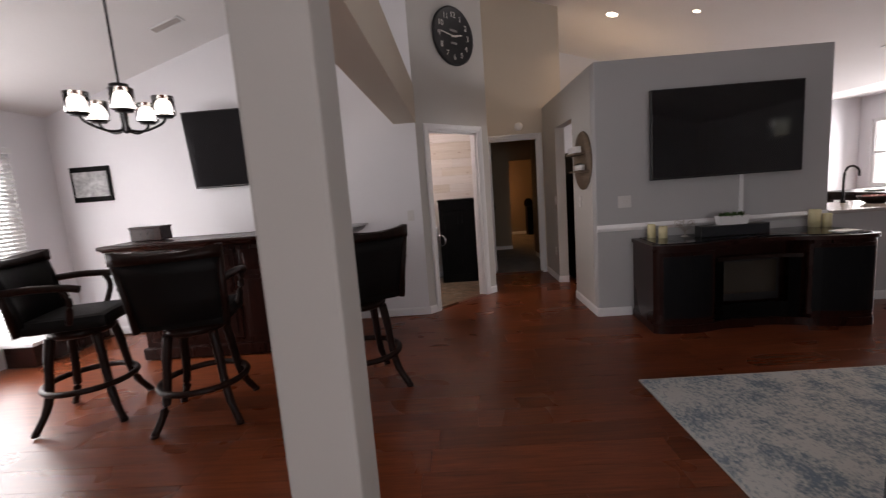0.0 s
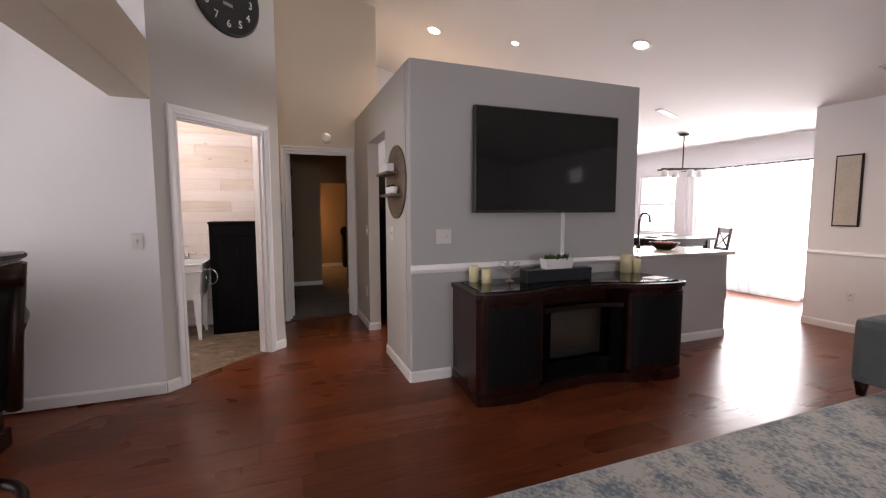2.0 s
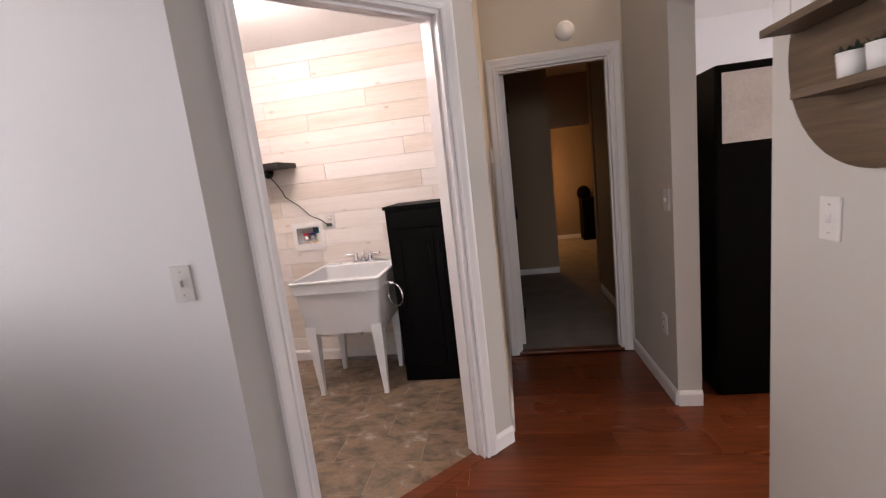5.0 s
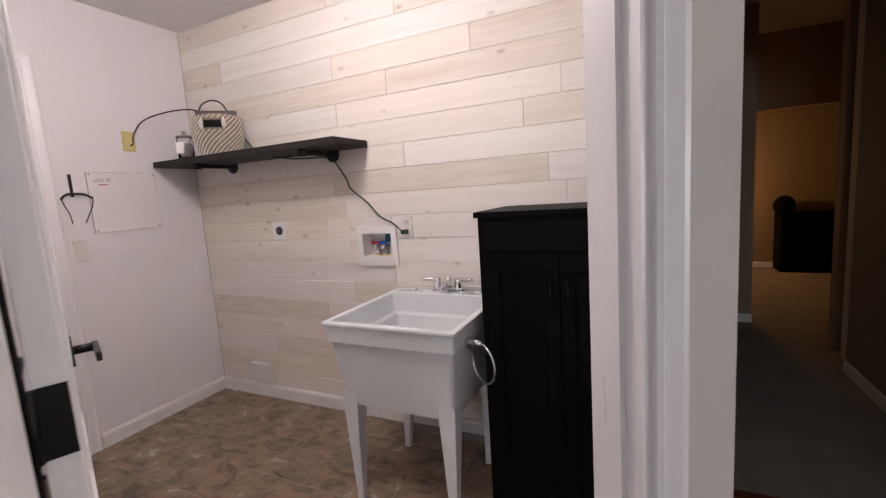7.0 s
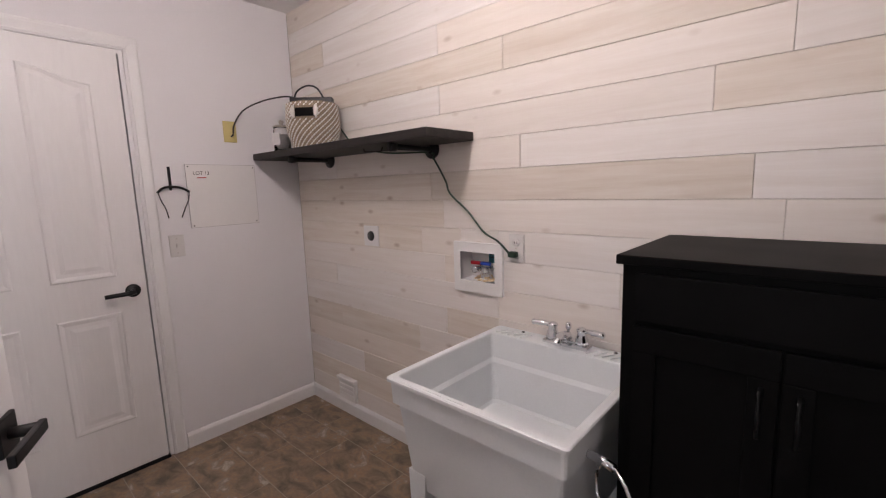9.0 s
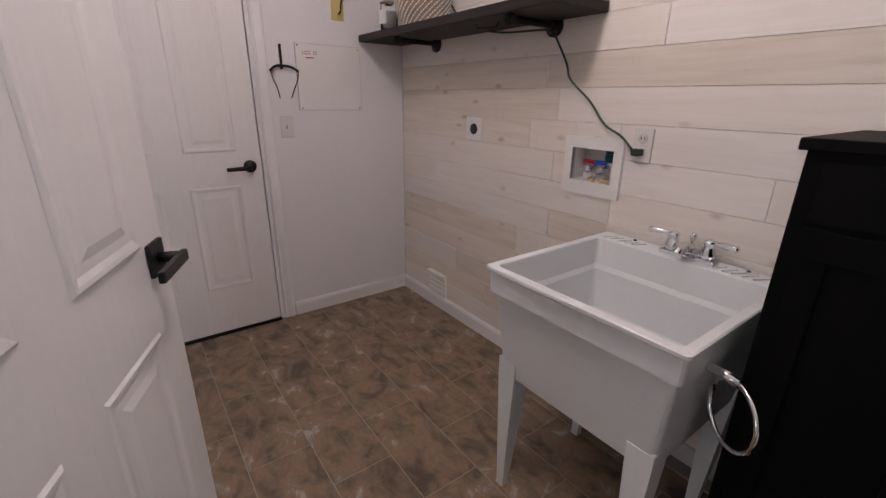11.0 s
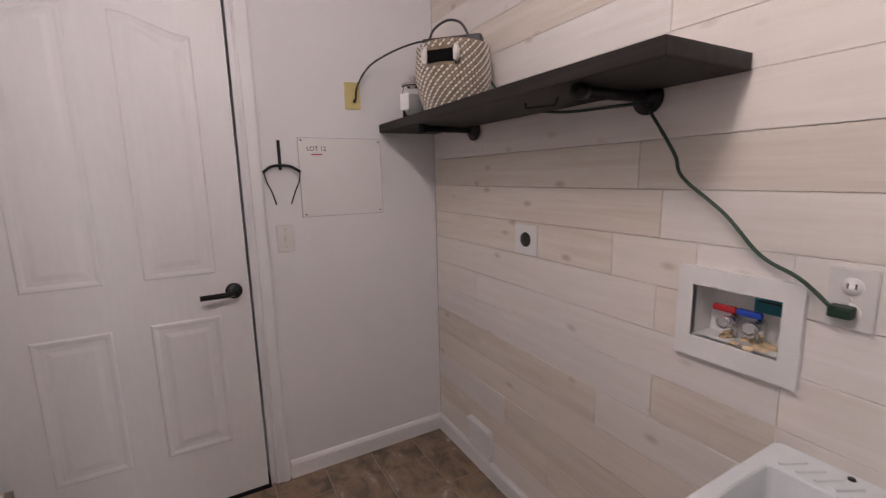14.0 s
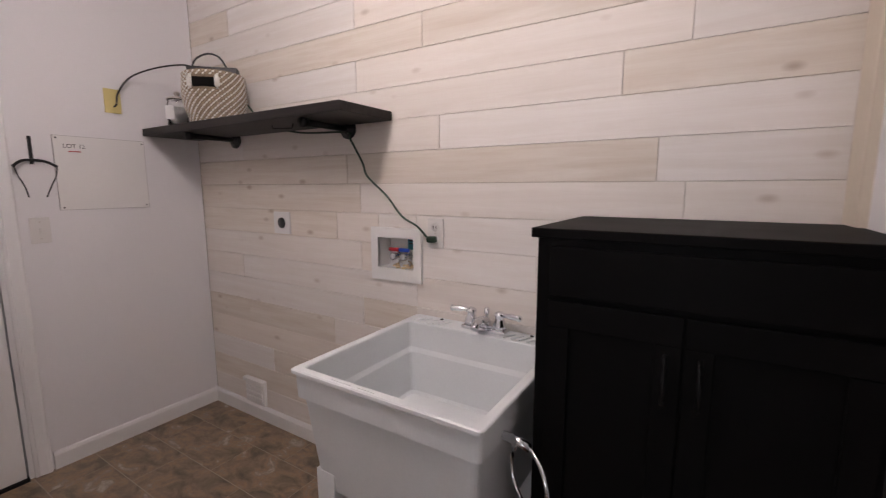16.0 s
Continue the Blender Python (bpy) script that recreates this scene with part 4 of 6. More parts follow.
box(bm, -0.098, 0.098, -0.01, 0.078, 0.068, 0.074)
box(bm, -0.098, 0.098, -0.01, 0.078, -0.064, -0.058)
part("recess", bm, M_PLATE, wb)
for x, c, nm in ((-0.025, (0.45, 0.01, 0.02), "red"), (0.028, (0.01, 0.06, 0.42), "blue")):
    bm = bmesh.new()
    tube(bm, [(x, 0.05, -0.058), (x, 0.05, 0.004)], 0.009, 10)
    tube(bm, [(x, 0.06, -0.012), (x, 0.012, -0.012)], [0.010, 0.012], 12)
    lathe(bm, [(0, 0), (0.015, 0), (0.015, -0.016), (0.010, -0.016), (0, -0.014)], 14, (x, 0.014, -0.012), 'y')
    v = part("valve", bm, M_CHROME, wb, "chrome valve body")
    bm = bmesh.new()
    box(bm, x - 0.040, x + 0.012, 0.022, 0.036, 0.006, 0.022, bevel=0.005)
    part("valve_handle", bm, mat(nm + "_handle_plastic", c, 0.35, bump=0), v, nm + " valve handle")
tag = part("teal_tag", B(0.005, 0.088, 0.066, 0.068, 0.012, 0.066), mat("teal_card", (0.02, 0.19, 0.25), 0.5, bump=0), wb, "teal instruction tag")
part("print_bar", B(0.012, 0.075, 0.0648, 0.0658, 0.048, 0.054), M_PLASTICBLACK, tag)
part("print_bar", B(0.012, 0.06, 0.0648, 0.0658, 0.036, 0.040), M_PLASTICBLACK, tag)
bm = bmesh.new()
for k in range(14):
    a = random.uniform(-0.08, 0.085), random.uniform(0.0, 0.06)
    s = random.uniform(0.008, 0.016)
    lathe(bm, [(0, 0), (s, 0), (s * 0.8, s * 0.5), (0, s * 0.6)], 8, (a[0], a[1], -0.058))
tagged(part("foam_filler", bm, mat("yellow_foam", (0.70, 0.55, 0.35), 0.9, var=0.3, scale=40), wb, "crumbly yellowish foam"), kind="stuff")

# floor-level vent hood
vt = thing("dryer_vent", (-1.965, YS, 0.165), "white louvred dryer vent cover near the floor", "vent")
part("frame", B(-0.085, 0.085, -0.018, 0, -0.075, 0.065, bevel=0.004), M_PLATE, vt)
for z in (-0.045, -0.015, 0.015):
    part("flap", B(-0.07, 0.07, -0.026, -0.018, z - 0.014, z + 0.012, bevel=0.003), M_PLATE, vt)
part("hood", B(-0.087, 0.087, -0.034, 0, 0.052, 0.073, bevel=0.006), M_PLATE, vt)

# access panel, hook, cords
ap = thing("access_panel", (XG, 6.19, 1.367), "clear plastic cover panel screwed to the wall", "panel", 90)
part("sheet", B(-0.180, 0.185, -0.007, 0, -0.168, 0.165, bevel=0.002), mat("panel_plastic", (0.765, 0.755, 0.75), 0.2, var=0.01, bump=0), ap)
M_EDGE = mat("plastic_edge", (0.46, 0.44, 0.45), 0.25, var=0.02, bump=0)
for a in ((-0.1815, -0.1795, -0.168, 0.165), (0.1845, 0.1865, -0.168, 0.165), (-0.1815, 0.1865, -0.1695, -0.1675), (-0.1815, 0.1865, 0.1645, 0.1665)):
    part("edge", B(a[0], a[1], -0.0062, 0, a[2], a[3]), M_EDGE, ap)
for x, z in ((-0.168, 0.155), (0.175, 0.152), (0.172, -0.155), (-0.166, -0.158)):
    bm = bmesh.new()
    lathe(bm, [(0, 0), (0.004, 0), (0.003, -0.002), (0, -0.002)], 8, (x, -0.0068, z), 'y')
    part("screw", bm, M_BLACKMETAL, ap)
tc = bpy.data.curves.new("panel_text", 'FONT')
tc.body, tc.size, tc.align_x = "LOT 12", 0.026, 'CENTER'
tmp = new("panel_text", tc)
dg = bpy.context.evaluated_depsgraph_get()
tme = bpy.data.meshes.new_from_object(tmp.evaluated_get(dg))
bpy.data.objects.remove(tmp)
to = new("lettering", tme)
to.data.materials.append(M_PLASTICBLACK)
to.parent = ap
to.matrix_basis = pose(-0.105, -0.0076, 0.112, 90, 0, 0)
part("print_bar", B(-0.128, -0.082, -0.0080, -0.0072, 0.094, 0.099), mat("red_print", (0.4, 0.02, 0.03), 0.5, bump=0), ap)

hk = thing("wall_hook", (XG, 5.932, 1.45), "black metal wall hook with two wire prongs", "hook", 90)
part("stem", B(-0.006, 0.006, -0.012, 0, -0.05, 0.07, bevel=0.002), M_BLACKMETAL, hk)
bm = bmesh.new()
tube(bm, smooth_path([(-0.072, -0.05, -0.06), (-0.04, -0.03, -0.038), (0, -0.012, -0.032), (0.04, -0.03, -0.038), (0.072, -0.05, -0.06)]), 0.006, 8)
part("crossbar", bm, M_BLACKMETAL, hk)
for s in (-1, 1):
    bm = bmesh.new()
    tube(bm, smooth_path([(s * 0.07, -0.05, -0.06), (s * 0.062, -0.055, -0.10), (s * 0.045, -0.05, -0.14), (s * 0.03, -0.03, -0.19)]), 0.0028, 6)
    part("prong", bm, M_BLACKMETAL, hk)

cd = thing("coaxial_lead", (0, 0, 0), "black cable looping from the wall plate to the basket", "cable")
bm = bmesh.new()
tube(bm, smooth_path([(XG + 0.006, 6.262, 1.69), (XG + 0.035, 6.262, 1.70), (XG + 0.04, 6.27, 1.75), (-2.31, 6.32, 1.83), (-2.22, 6.39, 1.875), (-2.08, 6.45, 1.885), (-1.99, 6.475, 1.86)]), 0.0042, 8)
part("cable", bm, M_PLASTICBLACK, cd)
pc = thing("extension_lead", (0, 0, 0), "dark green extension lead hanging down to the outlet", "lead")
bm = bmesh.new()
tube(bm, smooth_path([(-1.87, 6.58, 1.78), (-1.82, 6.61, 1.70), (-1.76, 6.62, 1.63), (-1.74, 6.645, 1.60), (-1.5, 6.652, 1.55), (-1.2, 6.64, 1.53), (-1.17, 6.635, 1.50), (-1.10, 6.63, 1.40), (-1.076, 6.63, 1.345), (-0.975, 6.63, 1.265), (-0.90, 6.632, 1.185), (-0.828, 6.63, 1.150), (-0.775, 6.625, 1.108)]), 0.0042, 8)
part("cord", bm, mat("green_cord", (0.02, 0.05, 0.03), 0.5, bump=0), pc)
part("plug", B(-0.782, -0.745, 6.626, 6.652, 1.088, 1.112, bevel=0.006), mat("dark_green_plug", (0.01, 0.035, 0.02), 0.5, bump=0), pc)
# ceiling lamp of the laundry, out of view above
ll = thing("ceiling_lamp", (LAMP_AT[0], LAMP_AT[1], 2.44), "frosted dome ceiling lamp, lit", "lamp")
bm = bmesh.new()
lathe(bm, [(0, 0), (0.15, 0), (0.15, -0.02), (0, -0.02)], 24)
part("base", bm, M_NICKEL, ll)


# ---- main room things ----
OX, OY = 0.056, -0.022


def shifted(x, y, z=0.0):
    return (x + OX, y + OY, z)


def television(name, at, w, h, label):
    ob = thing(name, at, label, "television")
    part("housing", B(-w / 2, w / 2, 0, 0.045, -h / 2, h / 2, bevel=0.006), M_PLASTICBLACK, ob)
    part("screen", B(-w / 2 + 0.012, w / 2 - 0.012, -0.0015, 0.001, -h / 2 + 0.020, h / 2 - 0.012), M_SCREEN, ob, "glossy dark screen")
    part("wall_mount", B(-0.2, 0.2, 0.045, 0.088, -0.15, 0.15, bevel=0.004), M_BLACKMETAL, ob)
    return ob


television("television", (2.595, 4.11, 1.714), 1.37, 0.815, "large black flat television on the grey wall")
bar_tv = television("television", (-2.03, 4.56, 1.96), 1.34, 0.79, "black flat television tilted on the white wall")
bar_tv.matrix_world = pose(-2.03, 4.545, 1.96, 6, 0, 0)
cb = thing("cable_cover", (-1.81, YW, 1.34), "white cable cover strip on the white wall", "cable cover")
part("channel", B(-0.015, 0.015, -0.013, 0, -0.26, 0.26, bevel=0.004), M_TRIM, cb)
cc = thing("cable_cover", (2.785, YT, 1.10), "white cable cover strip below the television", "cable cover")
part("channel", B(-0.016, 0.016, -0.014, 0, -0.19, 0.22, bevel=0.004), M_TRIM, cc)


def console():
    ob = thing("media_console", (0, 0, 0), "dark cherry bow-front console with electric fireplace", "console")
    front = [(1.655, 3.665), (1.70, 3.640), (1.80, 3.622), (1.95, 3.612), (2.10, 3.63), (2.25, 3.675), (2.40, 3.70), (2.55, 3.705), (2.70, 3.70), (2.85, 3.66), (3.0, 3.595), (3.15, 3.565), (3.30, 3.55), (3.40, 3.565), (3.44, 3.61)]
    front = [(p.x, p.y) for p in smooth_path([(x, y, 0) for x, y in front], 3)]

    def plan(o, back=4.17):
        pts = [(x + OX, y + OY - o) for x, y in front]
        pts[0] = (pts[0][0] - o, pts[0][1])
        pts[-1] = (pts[-1][0] + o, pts[-1][1])
        return pts + [(3.44 + OX + o, back), (1.70 + OX - o, back)]

    for nm, o, z0, z1, back in (("plinth", 0.004, 0.0, 0.07, 4.17), ("top", 0.016, 0.735, 0.768, 4.17)):
        bm = bmesh.new()
        prism(bm, plan(o, back), z0, z1)
        part(nm, bm, M_CHERRY, ob)
    bay = [(x, y) if not 2.18 < x < 2.90 else (x, 3.86) for x, y in front]
    bm = bmesh.new()
    prism(bm, [(x + OX, y + OY + 0.012) for x, y in bay] + [(3.44 + OX - 0.012, 4.17), (1.70 + OX, 4.17)], 0.07, 0.735)
    part("body", bm, M_CHERRY, ob)
    bm = bmesh.new()
    prism(bm, plan(-0.05, 4.14), 0.769, 0.777)
    part("glass_top", bm, mat("black_glass", (0.008, 0.008, 0.009), 0.07, var=0, bump=0), ob, "black glass top")

    def bent(x0, x1, z0, z1, proud, material, name, parent, label=""):
        def yy(x):
            for (xa, ya), (xb, yb) in zip(front, front[1:]):
                if xa <= x <= xb:
                    return ya + (yb - ya) * (x - xa) / max(1e-6, xb - xa)
            return front[-1][1]
        ps = [(x0, yy(x0))] + [(x, y) for x, y in front if x0 < x < x1] + [(x1, yy(x1))]
        bm = bmesh.new()
        prism(bm, [(x + OX, y + OY - proud) for x, y in ps] + [(x + OX, y + OY + 0.03) for x, y in ps[::-1]], z0, z1)
        return part(name, bm, material, parent, label)

    dark = mat("dark_door_glass", (0.005, 0.005, 0.006), 0.35, var=0, bump=0, spec=0.15)
    for x0, x1 in ((1.70, 2.16), (2.92, 3.42)):
        d = bent(x0, x1, 0.10, 0.70, -0.004, M_CHERRY, "cabinet_door", ob)
        bent(x0 + 0.025, x1 - 0.025, 0.13, 0.67, 0.0005, dark, "door_glass", d, "dark glass panel")
    bent(2.19, 2.89, 0.590, 0.622, -0.010, M_ESP, "mantel_shelf", ob)
    for a, b in ((2.19, 2.27), (2.81, 2.89)):
        bent(a, b, 0.07, 0.588, -0.030, M_BLACK, "fireplace_pilaster", ob)
    bent(2.27, 2.81, 0.07, 0.20, -0.034, M_BLACK, "fireplace_base", ob)
    fi = part("fireplace_insert", B(2.27 + OX, 2.81 + OX, 3.79, 3.835, 0.20, 0.588), M_PLASTICBLACK, ob, "black electric fireplace insert")
    part("fireplace_glass", B(2.30 + OX, 2.78 + OX, 3.782, 3.79, 0.27, 0.555), mat("dark_brown_glass", (0.030, 0.023, 0.016), 0.16, var=0.2, scale=3, bump=0), fi, "dark brownish fireplace glass")


console()


def candle(x, y, r, h, label):
    ob = thing("pillar_candle", (x, y, 0.777), label, "candle", group="candles on the console")
    bm = bmesh.new()
    lathe(bm, [(0, 0), (r, 0), (r, h - 0.004), (r - 0.004, h), (r - 0.010, h - 0.003), (r - 0.014, h - 0.012), (0, h - 0.014)], 24)
    part("wax", bm, M_CANDLE, ob)
    bm = bmesh.new()
    tube(bm, [(0, 0, h - 0.016), (0.001, 0, h + 0.002)], 0.0015, 6)
    part("wick", bm, M_BLACK, ob)


candle(1.895, 4.09, 0.036, 0.125, "cream pillar candle on the black glass top")
candle(1.965, 4.01, 0.038, 0.108, "short cream pillar candle on the black glass top")
candle(3.37, 4.06, 0.048, 0.160, "tall thick cream pillar candle on the console")
candle(3.45, 4.02, 0.036, 0.120, "short cream pillar candle on the console")
sb = thing("speaker_box", (2.52, 3.90, 0.777), "long black speaker box on the console", "speaker")
part("case", B(-0.30, 0.30, -0.05, 0.05, 0, 0.098, bevel=0.006), M_PLASTICBLACK, sb)
part("grille", B(-0.29, 0.29, -0.0525, -0.05, 0.008, 0.09), mat("speaker_cloth", (0.012, 0.014, 0.018), 0.9, fine=400, bump=0.5), sb)
pl = thing("planter", (2.52, 3.90, 0.875), "white rectangular planter with green succulents", "planter")
bm = bmesh.new()
ring_loft(bm, [[Vector((sx * a, sy * b, z)) for sx, sy in ((-1, -1), (1, -1), (1, 1), (-1, 1))] for a, b, z in ((0.115, 0.038, 0), (0.128, 0.046, 0.078), (0.120, 0.038, 0.078), (0.116, 0.034, 0.06))])
for f in bm.faces:
    f.smooth = False
part("pot", bm, M_PLATE, pl)
rnd = random.Random(5)


def tuft(bm, c, n, l, w, spread):
    for k in range(n):
        p = Vector(c) + Vector((rnd.uniform(-spread[0], spread[0]), rnd.uniform(-spread[1], spread[1]), 0))
        a, el = rnd.uniform(0, 6.28), rnd.uniform(0.3, 1.4)
        d = Vector((math.cos(a) * math.cos(el), math.sin(a) * math.cos(el), math.sin(el))) * rnd.uniform(0.5, 1) * l
        s = d.cross(Vector((0, 0, 1))).normalized() * w
        bm.faces.new([bm.verts.new(q) for q in (p, p + d * 0.5 + s, p + d, p + d * 0.5 - s)])


bm = bmesh.new()
tuft(bm, (0, 0, 0.06), 180, 0.065, 0.009, (0.10, 0.03))
tagged(part("leaves", bm, mat("green_leaf", (0.05, 0.11, 0.03), 0.5, var=0.5, scale=30), pl), kind="stuff")
orn = thing("wire_ornament", (2.16, 4.0, 0.777), "silver wire flower ornament on the console", "ornament")
bm = bmesh.new()
lathe(bm, [(0, 0), (0.035, 0), (0.03, 0.006), (0.008, 0.012), (0.006, 0.05), (0, 0.05)], 16)
part("foot", bm, M_NICKEL, orn)
for k in range(10):
    a = k * 2 * math.pi / 10
    bm = bmesh.new()
    dx, dy, hh = math.cos(a), math.sin(a), (0.06 if k % 2 else 0.10)
    tube(bm, smooth_path([(0, 0, 0.045), (dx * 0.05, dy * 0.05, 0.05 + hh * 0.6), (dx * 0.085, dy * 0.085, 0.05 + hh * 0.75), (dx * 0.07, dy * 0.07, 0.05 + hh), (dx * 0.03, dy * 0.03, 0.05 + hh * 0.8)]), 0.0028, 6)
    part("petal", bm, M_NICKEL, orn)
mg = thing("magazine", (3.33, 3.70, 0.777), "pale folded magazine on the console end", "magazine", 12)
part("pages", B(-0.09, 0.09, -0.06, 0.06, 0, 0.008, bevel=0.002), M_PLATE, mg)

# rug, ottoman, sofa
rug = thing("area_rug", (0, 0, 0), "pale area rug with worn blue-grey pattern", "rug")
part("pile", B(1.16 + OX, 4.75, 0.35, 2.80 + OY, 0.0005, 0.011, bevel=0.004), M_RUGBASE, rug)
bm = bmesh.new()
tube(bm, [(1.16 + OX, 0.36, 0.007), (1.16 + OX, 2.79 + OY, 0.007), (4.75, 2.79 + OY, 0.007)], 0.006, 6)
part("binding", bm, mat("rug_binding", (0.45, 0.44, 0.42), 0.95, bump=0.3), rug)
ot = thing("ottoman", (1.80, 0.92, 0.011), "grey upholstered ottoman on the rug", "ottoman")
part("cushion", B(-0.42, 0.42, -0.38, 0.40, 0.12, 0.385, bevel=0.05), M_SOFA, ot)
part("base", B(-0.38, 0.38, -0.34, 0.36, 0, 0.14, bevel=0.01), M_ESP, ot)
so = thing("sofa", (4.28, 2.86, 0.0), "dark grey upholstered sofa with rounded arms", "sofa")
part("arm", B(0, 0.92, -0.24, 0, 0.10, 0.57, bevel=0.06), M_SOFA, so)
part("arm", B(0, 0.92, -2.1, -1.86, 0.10, 0.57, bevel=0.06), M_SOFA, so)
part("seat_base", B(0.03, 0.92, -1.86, -0.24, 0.10, 0.30, bevel=0.02), M_SOFA, so)
for y in (-1.05, -1.86):
    part("seat_cushion", B(0.01, 0.75, y + 0.005, y + 0.805, 0.30, 0.44, bevel=0.045), M_SOFA, so)
    part("back_cushion", B(0.62, 0.92, y + 0.005, y + 0.805, 0.40, 0.84, bevel=0.07), M_SOFA, so)
part("backrest", B(0.80, 1.0, -2.1, 0.0, 0.10, 0.80, bevel=0.05), M_SOFA, so)
for x in (0.05, 0.85):
    for y in (-0.06, -2.02):
        bm = bmesh.new()
        ring_loft(bm, [[Vector((x + a * s, y + b * s, z)) for a, b in ((-1, -1), (1, -1), (1, 1), (-1, 1))] for z, s in ((0.011, 0.02), (0.11, 0.032))])
        part("foot", bm, M_ESP, so)


# bar, stools
def home_bar():
    ob = thing("home_bar", (0, 0, 0), "dark cherry home bar with panelled sides and moulded top", "bar")
    x0, x1, y0, y1 = -2.95 + OX, -1.04 + OX, 3.80 + OY, 4.19 + OY
    part("body", B(x0, x1, y0, y1, 0.09, 1.04, bevel=0.004), M_CHERRY, ob)
    part("plinth", B(x0 - 0.03, x1 + 0.03, y0 - 0.03, y1 + 0.01, 0, 0.11, bevel=0.012), M_CHERRY, ob)
    bm = bmesh.new()
    tx0, tx1, ty0, ty1 = -3.10 + OX, -0.885 + OX, 3.60 + OY, 4.21 + OY
    ring_loft(bm, [[Vector((a, b, z)) for a, b in ((tx0 - o, ty0 - o), (tx1 + o, ty0 - o), (tx1 + o, ty1 + o), (tx0 - o, ty1 + o))] for o, z in
                   ((-0.06, 1.03), (-0.025, 1.045), (-0.012, 1.06), (0.0, 1.068), (0.004, 1.082), (0.0, 1.095), (-0.01, 1.10), (-0.03, 1.096))])
    for f in bm.faces:
        f.smooth = False
    part("top", bm, M_CHERRY, ob, "moulded bar top")
    step = (x1 - x0 - 0.05) / 4
    for k in range(4):
        a = x0 + 0.05 + k * step
        for z0, z1 in ((0.16, 0.74), (0.79, 0.98)):
            p = part("raised_panel", B(a, a + step - 0.05, y0 - 0.010, y0, z0, z1, bevel=0.004), M_CHERRY, ob)
            part("panel_field", B(a + 0.04, a + step - 0.09, y0 - 0.018, y0 - 0.010, z0 + 0.04, z1 - 0.04, bevel=0.005), M_CHERRY, p)
    for z0, z1 in ((0.16, 0.70), (0.76, 0.98)):
        p = part("raised_panel", B(x1, x1 + 0.010, y0 + 0.05, y1 - 0.05, z0, z1, bevel=0.004), M_CHERRY, ob)
        part("panel_field", B(x1 + 0.010, x1 + 0.018, y0 + 0.09, y1 - 0.09, z0 + 0.04, z1 - 0.04, bevel=0.005), M_CHERRY, p)


home_bar()
for x, y, tr, c in ((-1.25, 3.95, 10, (0.10, 0.03, 0.02)), (-0.98, 3.98, -14, (0.42, 0.42, 0.44))):
    o = thing("folder", (x + OX, y + OY, 1.099), "flat folder lying on the bar top", "folder", tr)
    part("cover", B(-0.14, 0.14, -0.10, 0.10, 0, 0.016, bevel=0.003), mat("folder_cover", c, 0.45), o)
bx = thing("wooden_box", (-2.92 + OX, 4.05 + OY, 1.099), "small dark brown wooden box on the bar", "box")
part("case", B(-0.15, 0.15, -0.08, 0.08, 0, 0.115, bevel=0.005), M_CHERRY, bx)
part("lid", B(-0.155, 0.155, -0.085, 0.085, 0.115, 0.135, bevel=0.005), M_CHERRY, bx)


